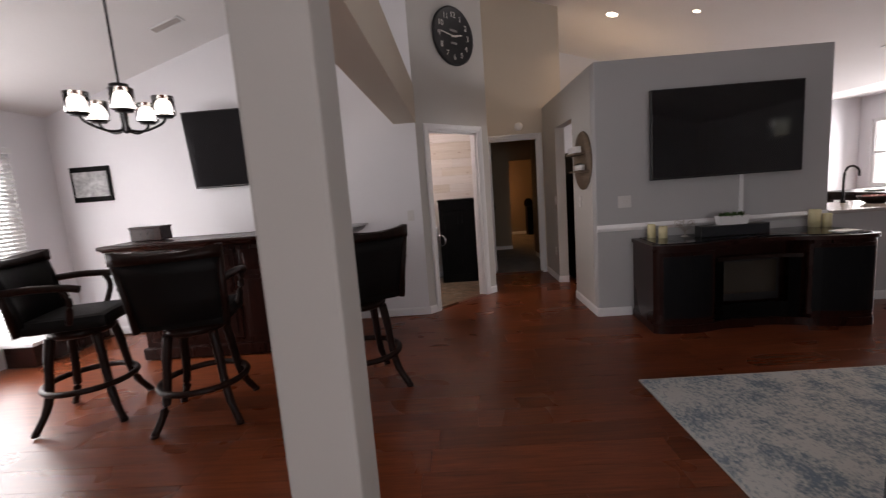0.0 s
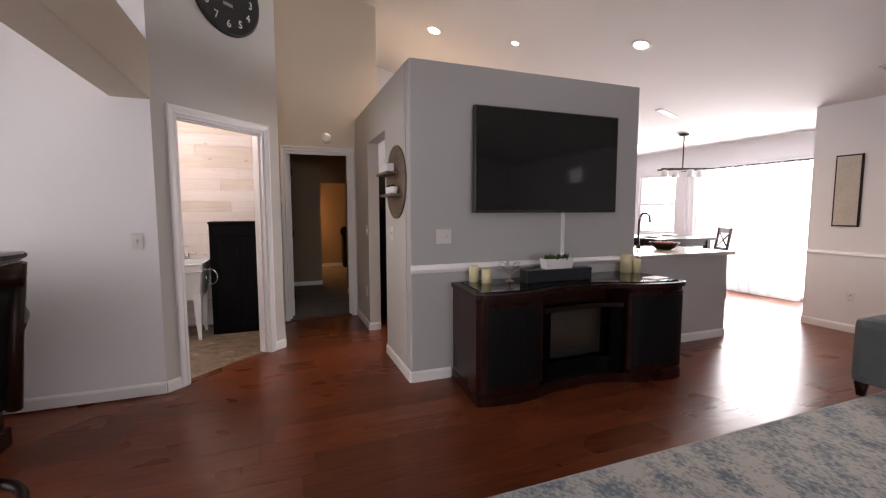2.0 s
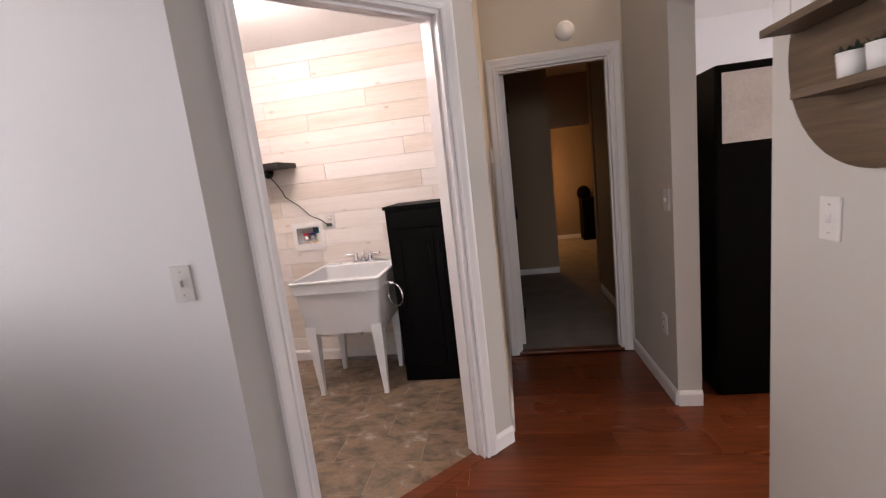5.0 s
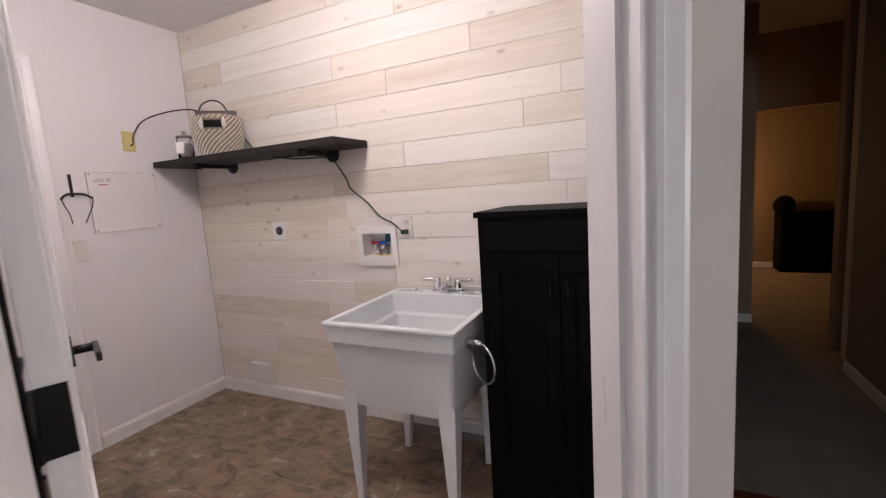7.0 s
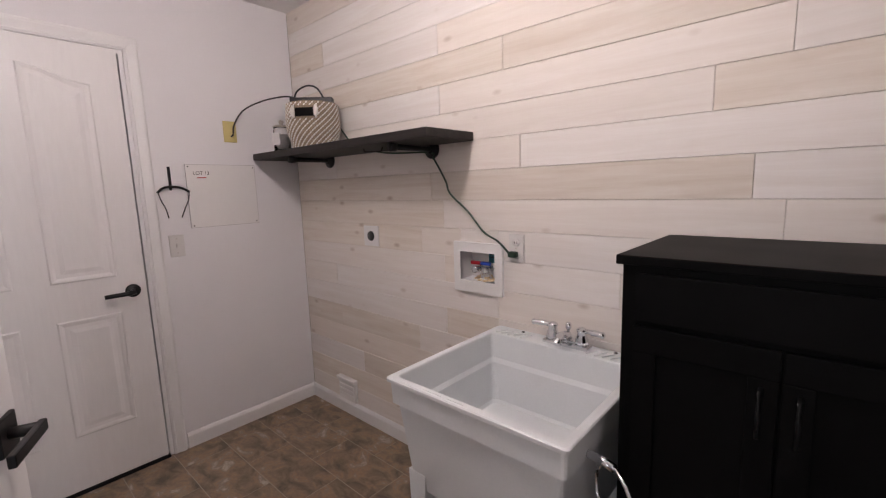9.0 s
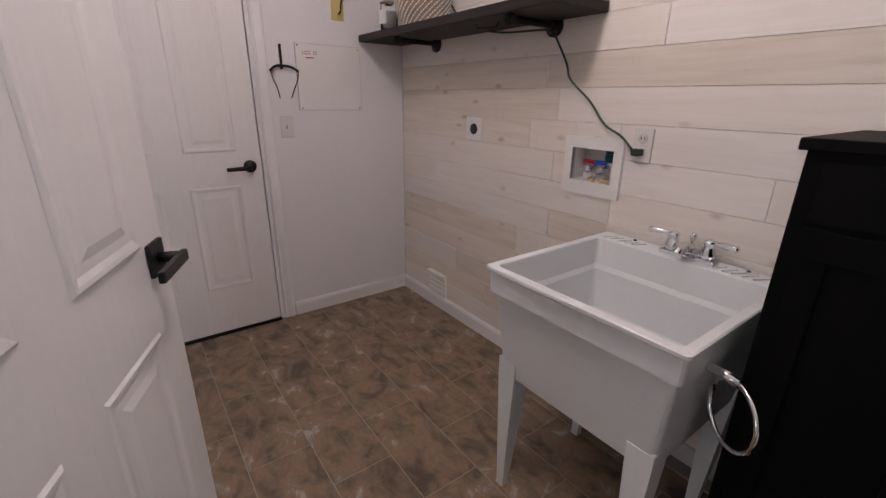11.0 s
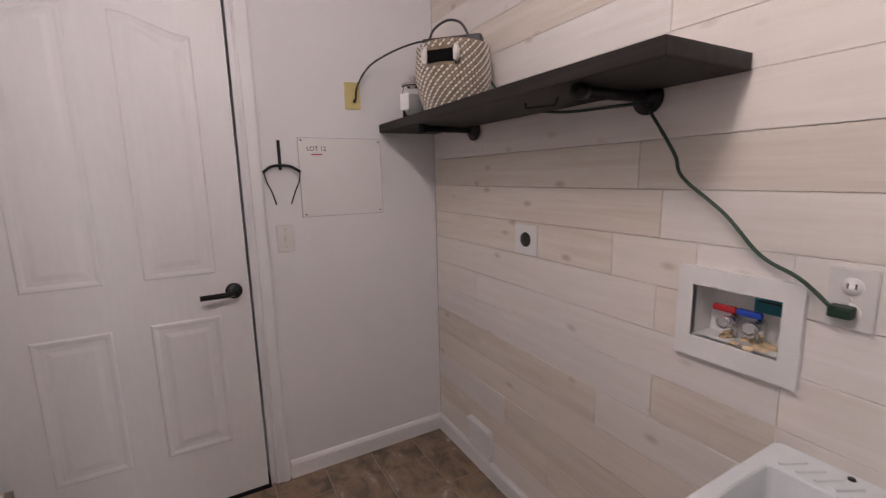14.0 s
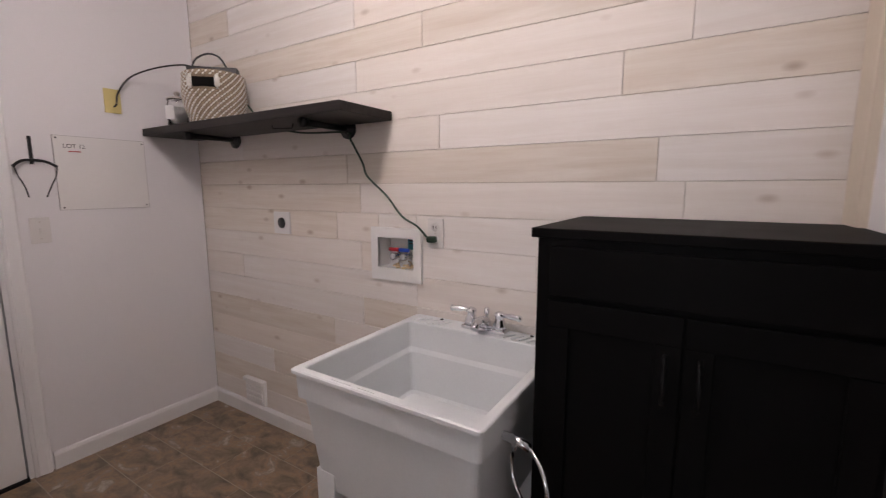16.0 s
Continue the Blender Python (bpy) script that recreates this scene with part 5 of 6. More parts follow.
def bar_stool():
    ob = thing("bar_stool", (0, 0, 0), "dark wooden swivel bar stool with black leather back", "bar stool", group="bar stools")
    for sx in (-1, 1):
        for sy in (-1, 1):
            bm = bmesh.new()
            pts = smooth_path([(sx * 0.13, sy * 0.13, 0.60), (sx * 0.15, sy * 0.15, 0.45), (sx * 0.165, sy * 0.165, 0.28), (sx * 0.19, sy * 0.19, 0.14), (sx * 0.245, sy * 0.245, 0.012)], 4)
            tube(bm, pts, [0.030] * 5 + [0.027] * 8 + [0.023] * (len(pts) - 13), 8)
            lathe(bm, [(0, 0), (0.024, 0), (0.024, 0.02), (0, 0.02)], 10, (sx * 0.245, sy * 0.245, 0))
            part("leg", bm, M_ESP, ob)
    bm = bmesh.new()
    tube(bm, [(0.262 * math.cos(t), 0.262 * math.sin(t), 0.250) for t in [2 * math.pi * k / 32 for k in range(32)]], 0.021, 8, closed=True)
    part("foot_ring", bm, M_ESP, ob)
    bm = bmesh.new()
    lathe(bm, [(0, 0.58), (0.16, 0.58), (0.19, 0.60), (0.19, 0.63), (0.12, 0.64), (0.12, 0.66), (0, 0.66)], 24)
    part("swivel", bm, M_ESP, ob)
    part("seat", B(-0.25, 0.25, -0.23, 0.25, 0.65, 0.745, bevel=0.04), M_LEATHER, ob, "black leather seat")
    n = 12
    us = [-1 + 2 * k / n for k in range(n + 1)]
    bm = bmesh.new()
    ring_loft(bm, [[Vector((u * (0.245 + 0.1 * (z - 0.7)), -0.235 - lean + 0.055 * u * u, z)) for u in us] + [Vector((u * (0.245 + 0.1 * (z - 0.7)), -0.285 - lean + 0.055 * u * u, z)) for u in us[::-1]]
                   for z, lean in ((0.70, 0.0), (0.85, 0.02), (1.0, 0.05), (1.10, 0.08))])
    part("backrest", bm, M_LEATHER, ob, "black leather backrest")
    bm = bmesh.new()
    ring_loft(bm, [[Vector((u * 0.292, -0.30 + 0.055 * u * u, 1.085 + e * (0.05 + 0.028 * abs(u) ** 3))) for u in us] + [Vector((u * 0.292, -0.385 + 0.055 * u * u, 1.085 + e * (0.05 + 0.028 * abs(u) ** 3))) for u in us[::-1]] for e in (0, 1)])
    part("top_rail", bm, M_ESP, ob)
    for sx in (-1, 1):
        bm = bmesh.new()
        tube(bm, [(sx * 0.25, -0.23, 0.66), (sx * 0.262, -0.25, 0.85), (sx * 0.285, -0.30, 1.16)], 0.022, 8)
        part("back_post", bm, M_ESP, ob)
        bm = bmesh.new()
        tube(bm, smooth_path([(sx * 0.27, -0.27, 0.945), (sx * 0.295, -0.10, 0.955), (sx * 0.30, 0.08, 0.945), (sx * 0.29, 0.16, 0.925)]), 0.024, 8)
        part("armrest", bm, M_ESP, ob)
        bm = bmesh.new()
        tube(bm, smooth_path([(sx * 0.295, 0.06, 0.94), (sx * 0.285, 0.09, 0.85), (sx * 0.25, 0.05, 0.70)]), 0.019, 8)
        part("arm_post", bm, M_ESP, ob)
    return ob


st = bar_stool()
st.matrix_world = pose(*shifted(-0.735, 3.03), 0, 0, 28)
copy_thing(st, pose(*shifted(-1.75, 2.72), 0, 0, 14))
copy_thing(st, pose(*shifted(-2.62, 2.82), 0, 0, -72))

# chandelier over the bar
hx, hy = -2.10, 2.91
top = slope_z(hx)
hb = thing("chandelier", (hx, hy, 1.93), "dark metal chandelier with lit clear glass shades", "chandelier")
bm = bmesh.new()
tube(bm, [(0, 0, 0.0), (0, 0, top - 1.93)], 0.008, 8)
lathe(bm, [(0, -0.03), (0.02, -0.02), (0.03, 0.0), (0.02, 0.03), (0.03, 0.25), (0.055, 0.27), (0.055, 0.29), (0, 0.30)], 16)
lathe(bm, [(0, 0), (0.07, 0), (0.06, -0.03), (0, -0.035)], 20, (0, 0, top - 1.93 + 0.005))
part("stem", bm, M_BLACKMETAL, hb)
for k in range(5):
    a = radians(72 * k + 20)
    dx, dy = math.cos(a) * 0.24, math.sin(a) * 0.24
    bm = bmesh.new()
    tube(bm, smooth_path([(0, 0, 0), (dx * 0.42, dy * 0.42, -0.015), (dx * 0.88, dy * 0.88, 0.03), (dx, dy, 0.07)]), 0.008, 8)
    lathe(bm, [(0, 0), (0.05, 0), (0.05, 0.012), (0, 0.012)], 16, (dx, dy, 0.07))
    arm = part("arm", bm, M_BLACKMETAL, hb)
    bm = bmesh.new()
    lathe(bm, [(0.064, 0.085), (0.068, 0.09), (0.068, 0.21), (0.065, 0.21), (0.065, 0.09), (0.062, 0.085)], 20, (dx, dy, 0))
    part("shade", bm, M_GLASS, arm, "clear glass shade").visible_shadow = False
    bm = bmesh.new()
    lathe(bm, [(0, 0.085), (0.045, 0.088), (0.048, 0.16), (0.03, 0.185), (0, 0.19)], 14, (dx, dy, 0))
    part("lit_bulb", bm, M_FROST, arm, "lit white bulb")
pf = thing("framed_picture", (-3.89, YW, 1.71), "small framed print with dark border", "picture")
part("frame", B(-0.22, 0.22, -0.02, 0, -0.19, 0.19, bevel=0.003), M_BLACK, pf)
part("print", B(-0.19, 0.19, -0.023, -0.02, -0.135, 0.135), mat("grey_print", (0.4, 0.4, 0.4), 0.7, var=0.4, scale=12, fine=30), pf)

# clock on the slanted wall
ck = thing("wall_clock", (0, 0, 0), "large round black clock with white numerals", "clock")
ck.matrix_world = DM @ pose(0.655, 0, 3.06)
bm = bmesh.new()
lathe(bm, [(0, 0), (0.315, 0), (0.315, -0.03), (0.295, -0.035), (0.285, -0.022), (0, -0.022)], 48, (0, 0, 0), 'y')
part("dial", bm, mat("clock_black", (0.018, 0.018, 0.02), 0.6, var=0.3, scale=20), ck)
M_NUM = mat("clock_white", (0.66, 0.64, 0.60), 0.7, var=0.15, scale=40)
for n in range(1, 13):
    tcv = bpy.data.curves.new("numeral", 'FONT')
    tcv.body, tcv.size, tcv.align_x, tcv.align_y, tcv.extrude = str(n), 0.085, 'CENTER', 'CENTER', 0.001
    tmp = new("numeral", tcv)
    me = bpy.data.meshes.new_from_object(tmp.evaluated_get(bpy.context.evaluated_depsgraph_get()))
    bpy.data.objects.remove(tmp)
    me.materials.clear()
    me.materials.append(M_NUM)
    o = new("numeral", me)
    o.parent = ck
    a = radians(90 - 30 * n)
    o.matrix_basis = pose(0.225 * math.cos(a), -0.0245, 0.225 * math.sin(a), 90, 0, 0)
for L0, wd, ang, nm in ((0.21, 0.012, 172, "minute_pointer"), (0.13, 0.016, 12, "hour_pointer")):
    bm = bmesh.new()
    box(bm, -0.04, L0, -0.028, -0.026, -wd / 2, wd / 2, Matrix.Rotation(radians(-ang), 4, 'Y'))
    part(nm, bm, M_NUM, ck)
for w, z in ((0.11, 0.06), (0.09, -0.075)):
    part("print_bar", B(-w / 2, w / 2, -0.0245, -0.022, z - 0.012, z + 0.012), mat("clock_print", (0.25, 0.24, 0.23), 0.7), ck)

# round wall shelf
rs = thing("round_shelf", (XK, 4.573, 1.555), "round wooden wall shelf with two small ledges", "shelf", -90)
M_ROUND = wood("brown_shelf_wood", (0.075, 0.05, 0.032), (0.17, 0.12, 0.08), 0.5, axis=0, rnd=0.02)
bm = bmesh.new()
lathe(bm, [(0, 0), (0.297, 0), (0.297, -0.014), (0.293, -0.018), (0, -0.018)], 48, (0, 0, 0), 'y')
part("disc", bm, M_ROUND, rs)
part("ledge", B(-0.25, 0.12, -0.115, -0.018, 0.062, 0.082, bevel=0.002), M_ROUND, rs)
part("ledge", B(-0.12, 0.25, -0.115, -0.018, -0.118, -0.098, bevel=0.002), M_ROUND, rs)
sg = thing("block_sign", (XK - 0.07, 4.64, 1.637), "row of white letter blocks on the shelf", "sign", -90)
for k in range(4):
    part("block", B(-0.15 + k * 0.072, -0.082 + k * 0.072, -0.03, 0.03, 0, 0.066, bevel=0.003), M_PLATE, sg)
for dy in (0.02, -0.06, -0.13):
    o = thing("small_pot", (XK - 0.065, 4.548 + dy, 1.457), "small white pot with dark greenery", "pot", group="pots on the round shelf")
    bm = bmesh.new()
    lathe(bm, [(0, 0), (0.026, 0), (0.031, 0.055), (0.028, 0.055), (0.024, 0.01), (0, 0.01)], 16)
    part("cup", bm, M_PLATE, o)
    bm = bmesh.new()
    tuft(bm, (0, 0, 0.045), 40, 0.038, 0.008, (0.015, 0.015))
    tagged(part("greenery", bm, mat("dark_leaf", (0.02, 0.035, 0.02), 0.6), o), kind="stuff")

# refrigerator beyond the kitchen opening
fr = thing("refrigerator", (1.66, 5.86, 0), "black refrigerator with papers on its side", "refrigerator")
part("body", B(0, 0.72, 0, 0.66, 0.0, 1.74, bevel=0.012), M_BLACK, fr)
part("door", B(0.725, 0.78, 0.0, 0.66, 0.06, 1.20, bevel=0.01), M_BLACK, fr)
part("freezer_door", B(0.725, 0.78, 0.0, 0.66, 1.22, 1.74, bevel=0.01), M_BLACK, fr)
pp = thing("paper_sheet", (1.69, 5.8595, 1.36), "white paper sheet stuck to the refrigerator", "paper")
part("sheet", B(0, 0.3, -0.002, 0, 0, 0.34), mat("paper", (0.72, 0.68, 0.66), 0.8, var=0.1, scale=9), pp)

# ceiling fittings
TILT_E = math.degrees(math.atan(0.29))


def downlight(x, y, r, label):
    ob = thing("downlight", (x, y, slope_z(x)), label, "ceiling light")
    ob.matrix_world = pose(x, y, slope_z(x), 0, TILT_E, 0)
    bm = bmesh.new()
    lathe(bm, [(r * 0.75, -0.002), (r * 0.78, -0.006), (r, -0.006), (r, 0.004), (r * 0.75, 0.004)], 28)
    part("trim_ring", bm, M_PLATE, ob)
    bm = bmesh.new()
    lathe(bm, [(0, -0.004), (r * 0.76, -0.004), (r * 0.76, -0.001), (0, -0.001)], 24)
    part("lens", bm, M_CANGLOW, ob, "lit warm lens")


downlight(2.42, 6.42, 0.10, "round recessed ceiling light, lit")
downlight(4.18, 4.79, 0.10, "round recessed ceiling light, lit")
downlight(3.26, 5.85, 0.055, "small round recessed ceiling light, lit")


def ceiling_vent(x, y, w, d, tilt):
    ob = thing("ceiling_vent", (x, y, 2.5), "white slatted ceiling vent", "vent", group="ceiling vents")
    ob.matrix_world = pose(x, y, slope_z(x), 0, tilt, 0)
    bm = bmesh.new()
    for a in ((-w / 2, w / 2, -d / 2, -d / 2 + 0.015), (-w / 2, w / 2, d / 2 - 0.015, d / 2), (-w / 2, -w / 2 + 0.015, -d / 2, d / 2), (w / 2 - 0.015, w / 2, -d / 2, d / 2)):
        box(bm, *a, -0.010, 0.002)
    part("frame", bm, M_PLATE, ob)
    for k in range(5):
        yy = -d / 2 + 0.02 + k * (d - 0.04) / 5
        part("slat", B(-w / 2 + 0.015, w / 2 - 0.015, yy, yy + 0.012, -0.008, 0.0), M_NICKEL, ob)


ceiling_vent(5.6, 5.7, 0.30, 0.12, TILT_E)
ceiling_vent(-2.45, 4.1, 0.30, 0.12, -math.degrees(math.atan(0.3214)))
ceiling_vent(5.9, 3.4, 0.40, 0.16, TILT_E)
sd = thing("smoke_detector", (1.07, YH, 2.195), "round white smoke detector over the door", "smoke detector")
bm = bmesh.new()
lathe(bm, [(0, 0), (0.062, 0), (0.060, -0.018), (0.045, -0.032), (0, -0.034)], 28, (0, 0, 0), 'y')
part("case", bm, M_PLATE, sd)
th = thing("door_chime", (XH, 6.38, 1.46), "small white sensor box on the hall wall", "sensor", 90)
part("case", B(-0.02, 0.02, -0.02, 0, -0.045, 0.045, bevel=0.006), M_PLATE, th)

# ---- kitchen counter and dining corner ----
ct = thing("kitchen_counter", (0, 0, 0), "kitchen counter with pale stone top on the low wall", "counter")
part("worktop", B(3.60, 4.91, 4.150, 4.98, 0.868, 0.902, bevel=0.006), mat("stone_worktop", (0.42, 0.39, 0.37), 0.22, var=0.2, scale=14, fine=80, bump=0.02), ct)
part("base_unit", B(3.66, 4.83, 4.33, 4.92, 0.0, 0.866, bevel=0.003), M_TRIM, ct)
bo = thing("fruit_bowl", shifted(4.36, 4.62, 0.902), "dark wooden bowl filled with red fruit", "bowl")
bm = bmesh.new()
lathe(bm, [(0, 0), (0.07, 0), (0.12, 0.03), (0.155, 0.075), (0.148, 0.075), (0.11, 0.035), (0.06, 0.012), (0, 0.012)], 28)
part("dish", bm, M_ESP, bo)
M_FRUIT = mat("red_fruit", (0.30, 0.04, 0.03), 0.35, var=0.3, scale=20)
for k in range(6):
    a = k * 1.05
    o = thing("apple", shifted(4.36 + 0.075 * math.cos(a), 4.62 + 0.075 * math.sin(a), 0.925), "red apple in the wooden bowl", "fruit", group="fruit in the bowl")
    bm = bmesh.new()
    lathe(bm, [(0, 0.004), (0.018, 0), (0.034, 0.02), (0.036, 0.038), (0.026, 0.058), (0.008, 0.062), (0, 0.056)], 16)
    part("flesh", bm, M_FRUIT, o)
fa = thing("kitchen_faucet", shifted(4.24, 4.86, 0.902), "dark gooseneck kitchen faucet on the counter", "faucet")
bm = bmesh.new()
tube(bm, smooth_path([(0, 0, 0), (0, 0, 0.28), (0.03, 0, 0.37), (0.09, 0, 0.39), (0.15, 0, 0.35), (0.16, 0, 0.28)]), 0.012, 10)
lathe(bm, [(0, 0), (0.028, 0), (0.024, 0.03), (0, 0.03)], 14)
part("neck", bm, M_BLACKMETAL, fa)
dt = thing("dining_table", shifted(5.95, 6.1), "dark wooden counter-height dining table", "table")
part("tabletop", B(-0.55, 0.55, -0.5, 0.5, 0.885, 0.92, bevel=0.006), M_ESP, dt)
part("apron", B(-0.48, 0.48, -0.43, 0.43, 0.80, 0.885), M_ESP, dt)
for sx in (-1, 1):
    for sy in (-1, 1):
        part("leg", B(sx * 0.46 - 0.035, sx * 0.46 + 0.035, sy * 0.41 - 0.035, sy * 0.41 + 0.035, 0, 0.885, bevel=0.004), M_ESP, dt)
for dx, dy in ((-0.3, -0.1), (0.25, 0.1)):
    o = thing("dinner_plate", shifted(5.95 + dx, 6.1 + dy, 0.92), "white dinner plate on the dark table", "plate", group="plates on the table")
    bm = bmesh.new()
    lathe(bm, [(0, 0), (0.07, 0), (0.13, 0.018), (0.13, 0.024), (0.07, 0.008), (0, 0.008)], 24)
    part("plate", bm, M_PLATE, o)


def counter_chair():
    ob = thing("dining_chair", (0, 0, 0), "tall dark wooden chair with crossed back", "chair", group="chairs round the dining table")
    for sx in (-1, 1):
        part("leg", B(sx * 0.19 - 0.02, sx * 0.19 + 0.02, 0.17, 0.21, 0, 0.60, bevel=0.003), M_CHERRY, ob)
        bm = bmesh.new()
        tube(bm, [(sx * 0.19, -0.22, 0), (sx * 0.19, -0.19, 0.6), (sx * 0.19, -0.26, 1.05)], 0.021, 8)
        part("back_leg", bm, M_CHERRY, ob)
    part("seat", B(-0.22, 0.22, -0.21, 0.23, 0.60, 0.65, bevel=0.015), mat("tan_seat", (0.30, 0.20, 0.12), 0.7), ob, "tan upholstered seat")
    for z in (0.70, 1.0):
        y = -0.20 - 0.155 * (z - 0.6)
        part("back_rail", B(-0.19, 0.19, y - 0.012, y + 0.012, z - 0.03, z + 0.045, bevel=0.004), M_CHERRY, ob)
    for s in (-1, 1):
        bm = bmesh.new()
        tube(bm, [(s * -0.18, -0.222, 0.74), (s * 0.18, -0.255, 0.98)], 0.012, 6)
        part("cross_slat", bm, M_CHERRY, ob)
    for y in (-0.2, 0.19):
        part("stretcher", B(-0.19, 0.19, y - 0.012, y + 0.012, 0.20, 0.24), M_CHERRY, ob)
    return ob


ch = counter_chair()
ch.matrix_world = pose(*shifted(6.75, 5.95), 0, 0, 60)
copy_thing(ch, pose(*shifted(5.15, 6.35), 0, 0, -80))

# pendant over the dining table
hx, hy = 6.276, 5.978
pd = thing("pendant_light", (hx, hy, 1.95), "dark linear pendant light with pale glass shades", "pendant light")
ptop = 2.445 - 1.95
bm = bmesh.new()
tube(bm, [(0, 0, 0), (0, 0, ptop + 0.02)], 0.009, 8)
lathe(bm, [(0, 0), (0.07, 0), (0.06, -0.025), (0, -0.03)], 20, (0, 0, ptop + 0.025))
part("stem", bm, M_BLACKMETAL, pd)
for s, a in ((-0.05, 8), (0.05, -12)):
    bm = bmesh.new()
    m = Matrix.Rotation(radians(a - 30), 4, 'Z')
    tube(bm, [m @ Vector((-0.34, s, 0.0)), m @ Vector((0.34, s, 0.0))], 0.012, 8)
    part("bar", bm, M_BLACKMETAL, pd)
for k in range(4):
    c = Matrix.Rotation(radians(-30), 4, 'Z') @ Vector((-0.27 + 0.18 * k, 0.05 if k % 2 else -0.05, 0))
    bm = bmesh.new()
    lathe(bm, [(0.02, -0.01), (0.05, -0.03), (0.055, -0.12), (0.05, -0.12), (0.045, -0.03), (0.02, -0.014)], 16, c)
    part("shade", bm, M_PLATE, pd, "pale glass shade")


# windows
def window(name, m, w, h, label, mullions=(1, 1)):
    ob = tagged(new(name), label, "window", kind="structure")
    ob.matrix_world = m
    bm = bmesh.new()
    for a in ((0, w, 0, 0.05), (0, w, h - 0.05, h), (0, 0.05, 0.05, h - 0.05), (w - 0.05, w, 0.05, h - 0.05)):
        box(bm, a[0], a[1], 0.03, 0.09, a[2], a[3])
    for k in range(1, mullions[0]):
        x = w * k / mullions[0]
        box(bm, x - 0.025, x + 0.025, 0.035, 0.085, 0.05, h - 0.05)
    for k in range(1, mullions[1]):
        z = h * k / mullions[1]
        box(bm, 0.05, w - 0.05, 0.038, 0.082, z - 0.02, z + 0.02)
    part("window_frame", bm, M_TRIM, ob)
    part("pane", B(0.05, w - 0.05, 0.058, 0.062, 0.05, h - 0.05), M_GLASS, ob).visible_shadow = False
    return ob


def facing(x, y, z, turn):
    return Matrix.Translation((x, y, z)) @ Matrix.Rotation(radians(turn), 4, 'Z')


window("window_1", facing(XP, 6.72, 0.0, -90), 1.94, 2.1, "white framed sliding patio door", (2, 1))
window("window_2", facing(XP, 8.08, 0.86, -90), 0.91, 1.17, "white framed dining window", (1, 2))
window("window_3", facing(XE, -0.05, 1.85, -90), 0.5, 0.4, "small high window in the east wall")
window("window_4", facing(XW, 2.05, 0.2, 90), 2.15, 1.9, "tall white framed window behind blinds", (2, 1))
# assumed window, unseen, added round the south fill light
window("window_5", facing(2.0, YSO, 0.8, 180), 2.8, 1.4, "wide white framed window, assumed on the unseen side", (3, 1))
for nm, a in (("backdrop_east", (XP + 1.0, XP + 1.05, -1.5, 9.5, -0.25, 3.2)), ("backdrop_west", (XW - 1.3, XW - 1.25, 0.5, 6.0, -0.25, 3.2))):
    struct(nm, B(*a), M_DAYGLOW, "blown-out bright daylight outside", "backdrop")
# curtain
m_cur = bpy.data.materials.new("sheer_curtain")
m_cur.use_nodes = True
nt = m_cur.node_tree
pb = nt.nodes["Principled BSDF"]
pb.inputs["Base Color"].default_value, pb.inputs["Roughness"].default_value = (0.85, 0.85, 0.86, 1), 0.9
tl, mx = nt.nodes.new("ShaderNodeBsdfTranslucent"), nt.nodes.new("ShaderNodeMixShader")
tl.inputs[0].default_value = (0.92, 0.92, 0.94, 1)
mx.inputs[0].default_value = 0.72
nt.links.new(pb.outputs[0], mx.inputs[1]), nt.links.new(tl.outputs[0], mx.inputs[2])
nt.links.new(mx.outputs[0], nt.nodes["Material Output"].inputs[0])
cu = thing("sheer_curtain", (XP - 0.09, 0, 0), "white sheer curtain over the patio door", "curtain")
bm = bmesh.new()
prev = None
for k in range(241):
    y = 4.95 + 1.95 * k / 240
    off = 0.028 * math.sin(k * 0.55) + 0.012 * math.sin(k * 0.21 + 1)
    cur = [bm.verts.new((off * (1 - z / 4.0), y + 0.01 * math.sin(k * 0.9), z)) for z in (0.004, 0.15, 1.0, 1.9, 2.035)]
    if prev:
        for i in range(4):
            bm.faces.new((prev[i], prev[i + 1], cur[i + 1], cur[i])).smooth = True
    prev = cur
part("cloth", bm, m_cur, cu)
rd = thing("curtain_rod", (XP - 0.09, 0, 2.035), "thin dark curtain rod with end caps", "curtain rod")
bm = bmesh.new()
tube(bm, [(0, 4.55, 0), (0, 7.0, 0)], 0.010, 8)
part("rod", bm, M_BLACKMETAL, rd)
for y in (4.62, 6.98):
    bm = bmesh.new()
    tube(bm, [(0, y, 0), (0.09, y, 0)], 0.007, 6)
    part("rod_bracket", bm, M_BLACKMETAL, rd)
# blinds and bench
bl = thing("window_blind", (XW + 0.05, 0, 0), "white horizontal slat blind, lowered", "blind")
part("head_rail", B(-0.05, 0.02, 2.08, 4.17, 2.03, 2.08), M_PLATE, bl)
for k in range(44):
    bm = bmesh.new()
    box(bm, -0.02, 0.02, 2.09, 4.16, -0.001, 0.001, Matrix.Translation((0, 0, 0.26 + k * 0.040)) @ Matrix.Rotation(radians(38), 4, 'Y'))
    part("slat", bm, M_PLATE, bl)
bc = thing("storage_bench", (XW + 0.16, 4.25, 0), "low brown wooden bench under the window", "bench")
part("box", B(-0.14, 0.16, -0.5, 0.38, 0, 0.20, bevel=0.006), M_CHERRY, bc)
part("lid", B(-0.145, 0.17, -0.51, 0.39, 0.20, 0.235, bevel=0.006), M_TRIM, bc)
ar = thing("wall_art", (XE, 3.90, 1.53), "tall beige canvas in a thin dark frame", "picture", -90)
part("frame", B(-0.12, 0.12, -0.025, 0, -0.385, 0.385, bevel=0.003), M_ESP, ar)
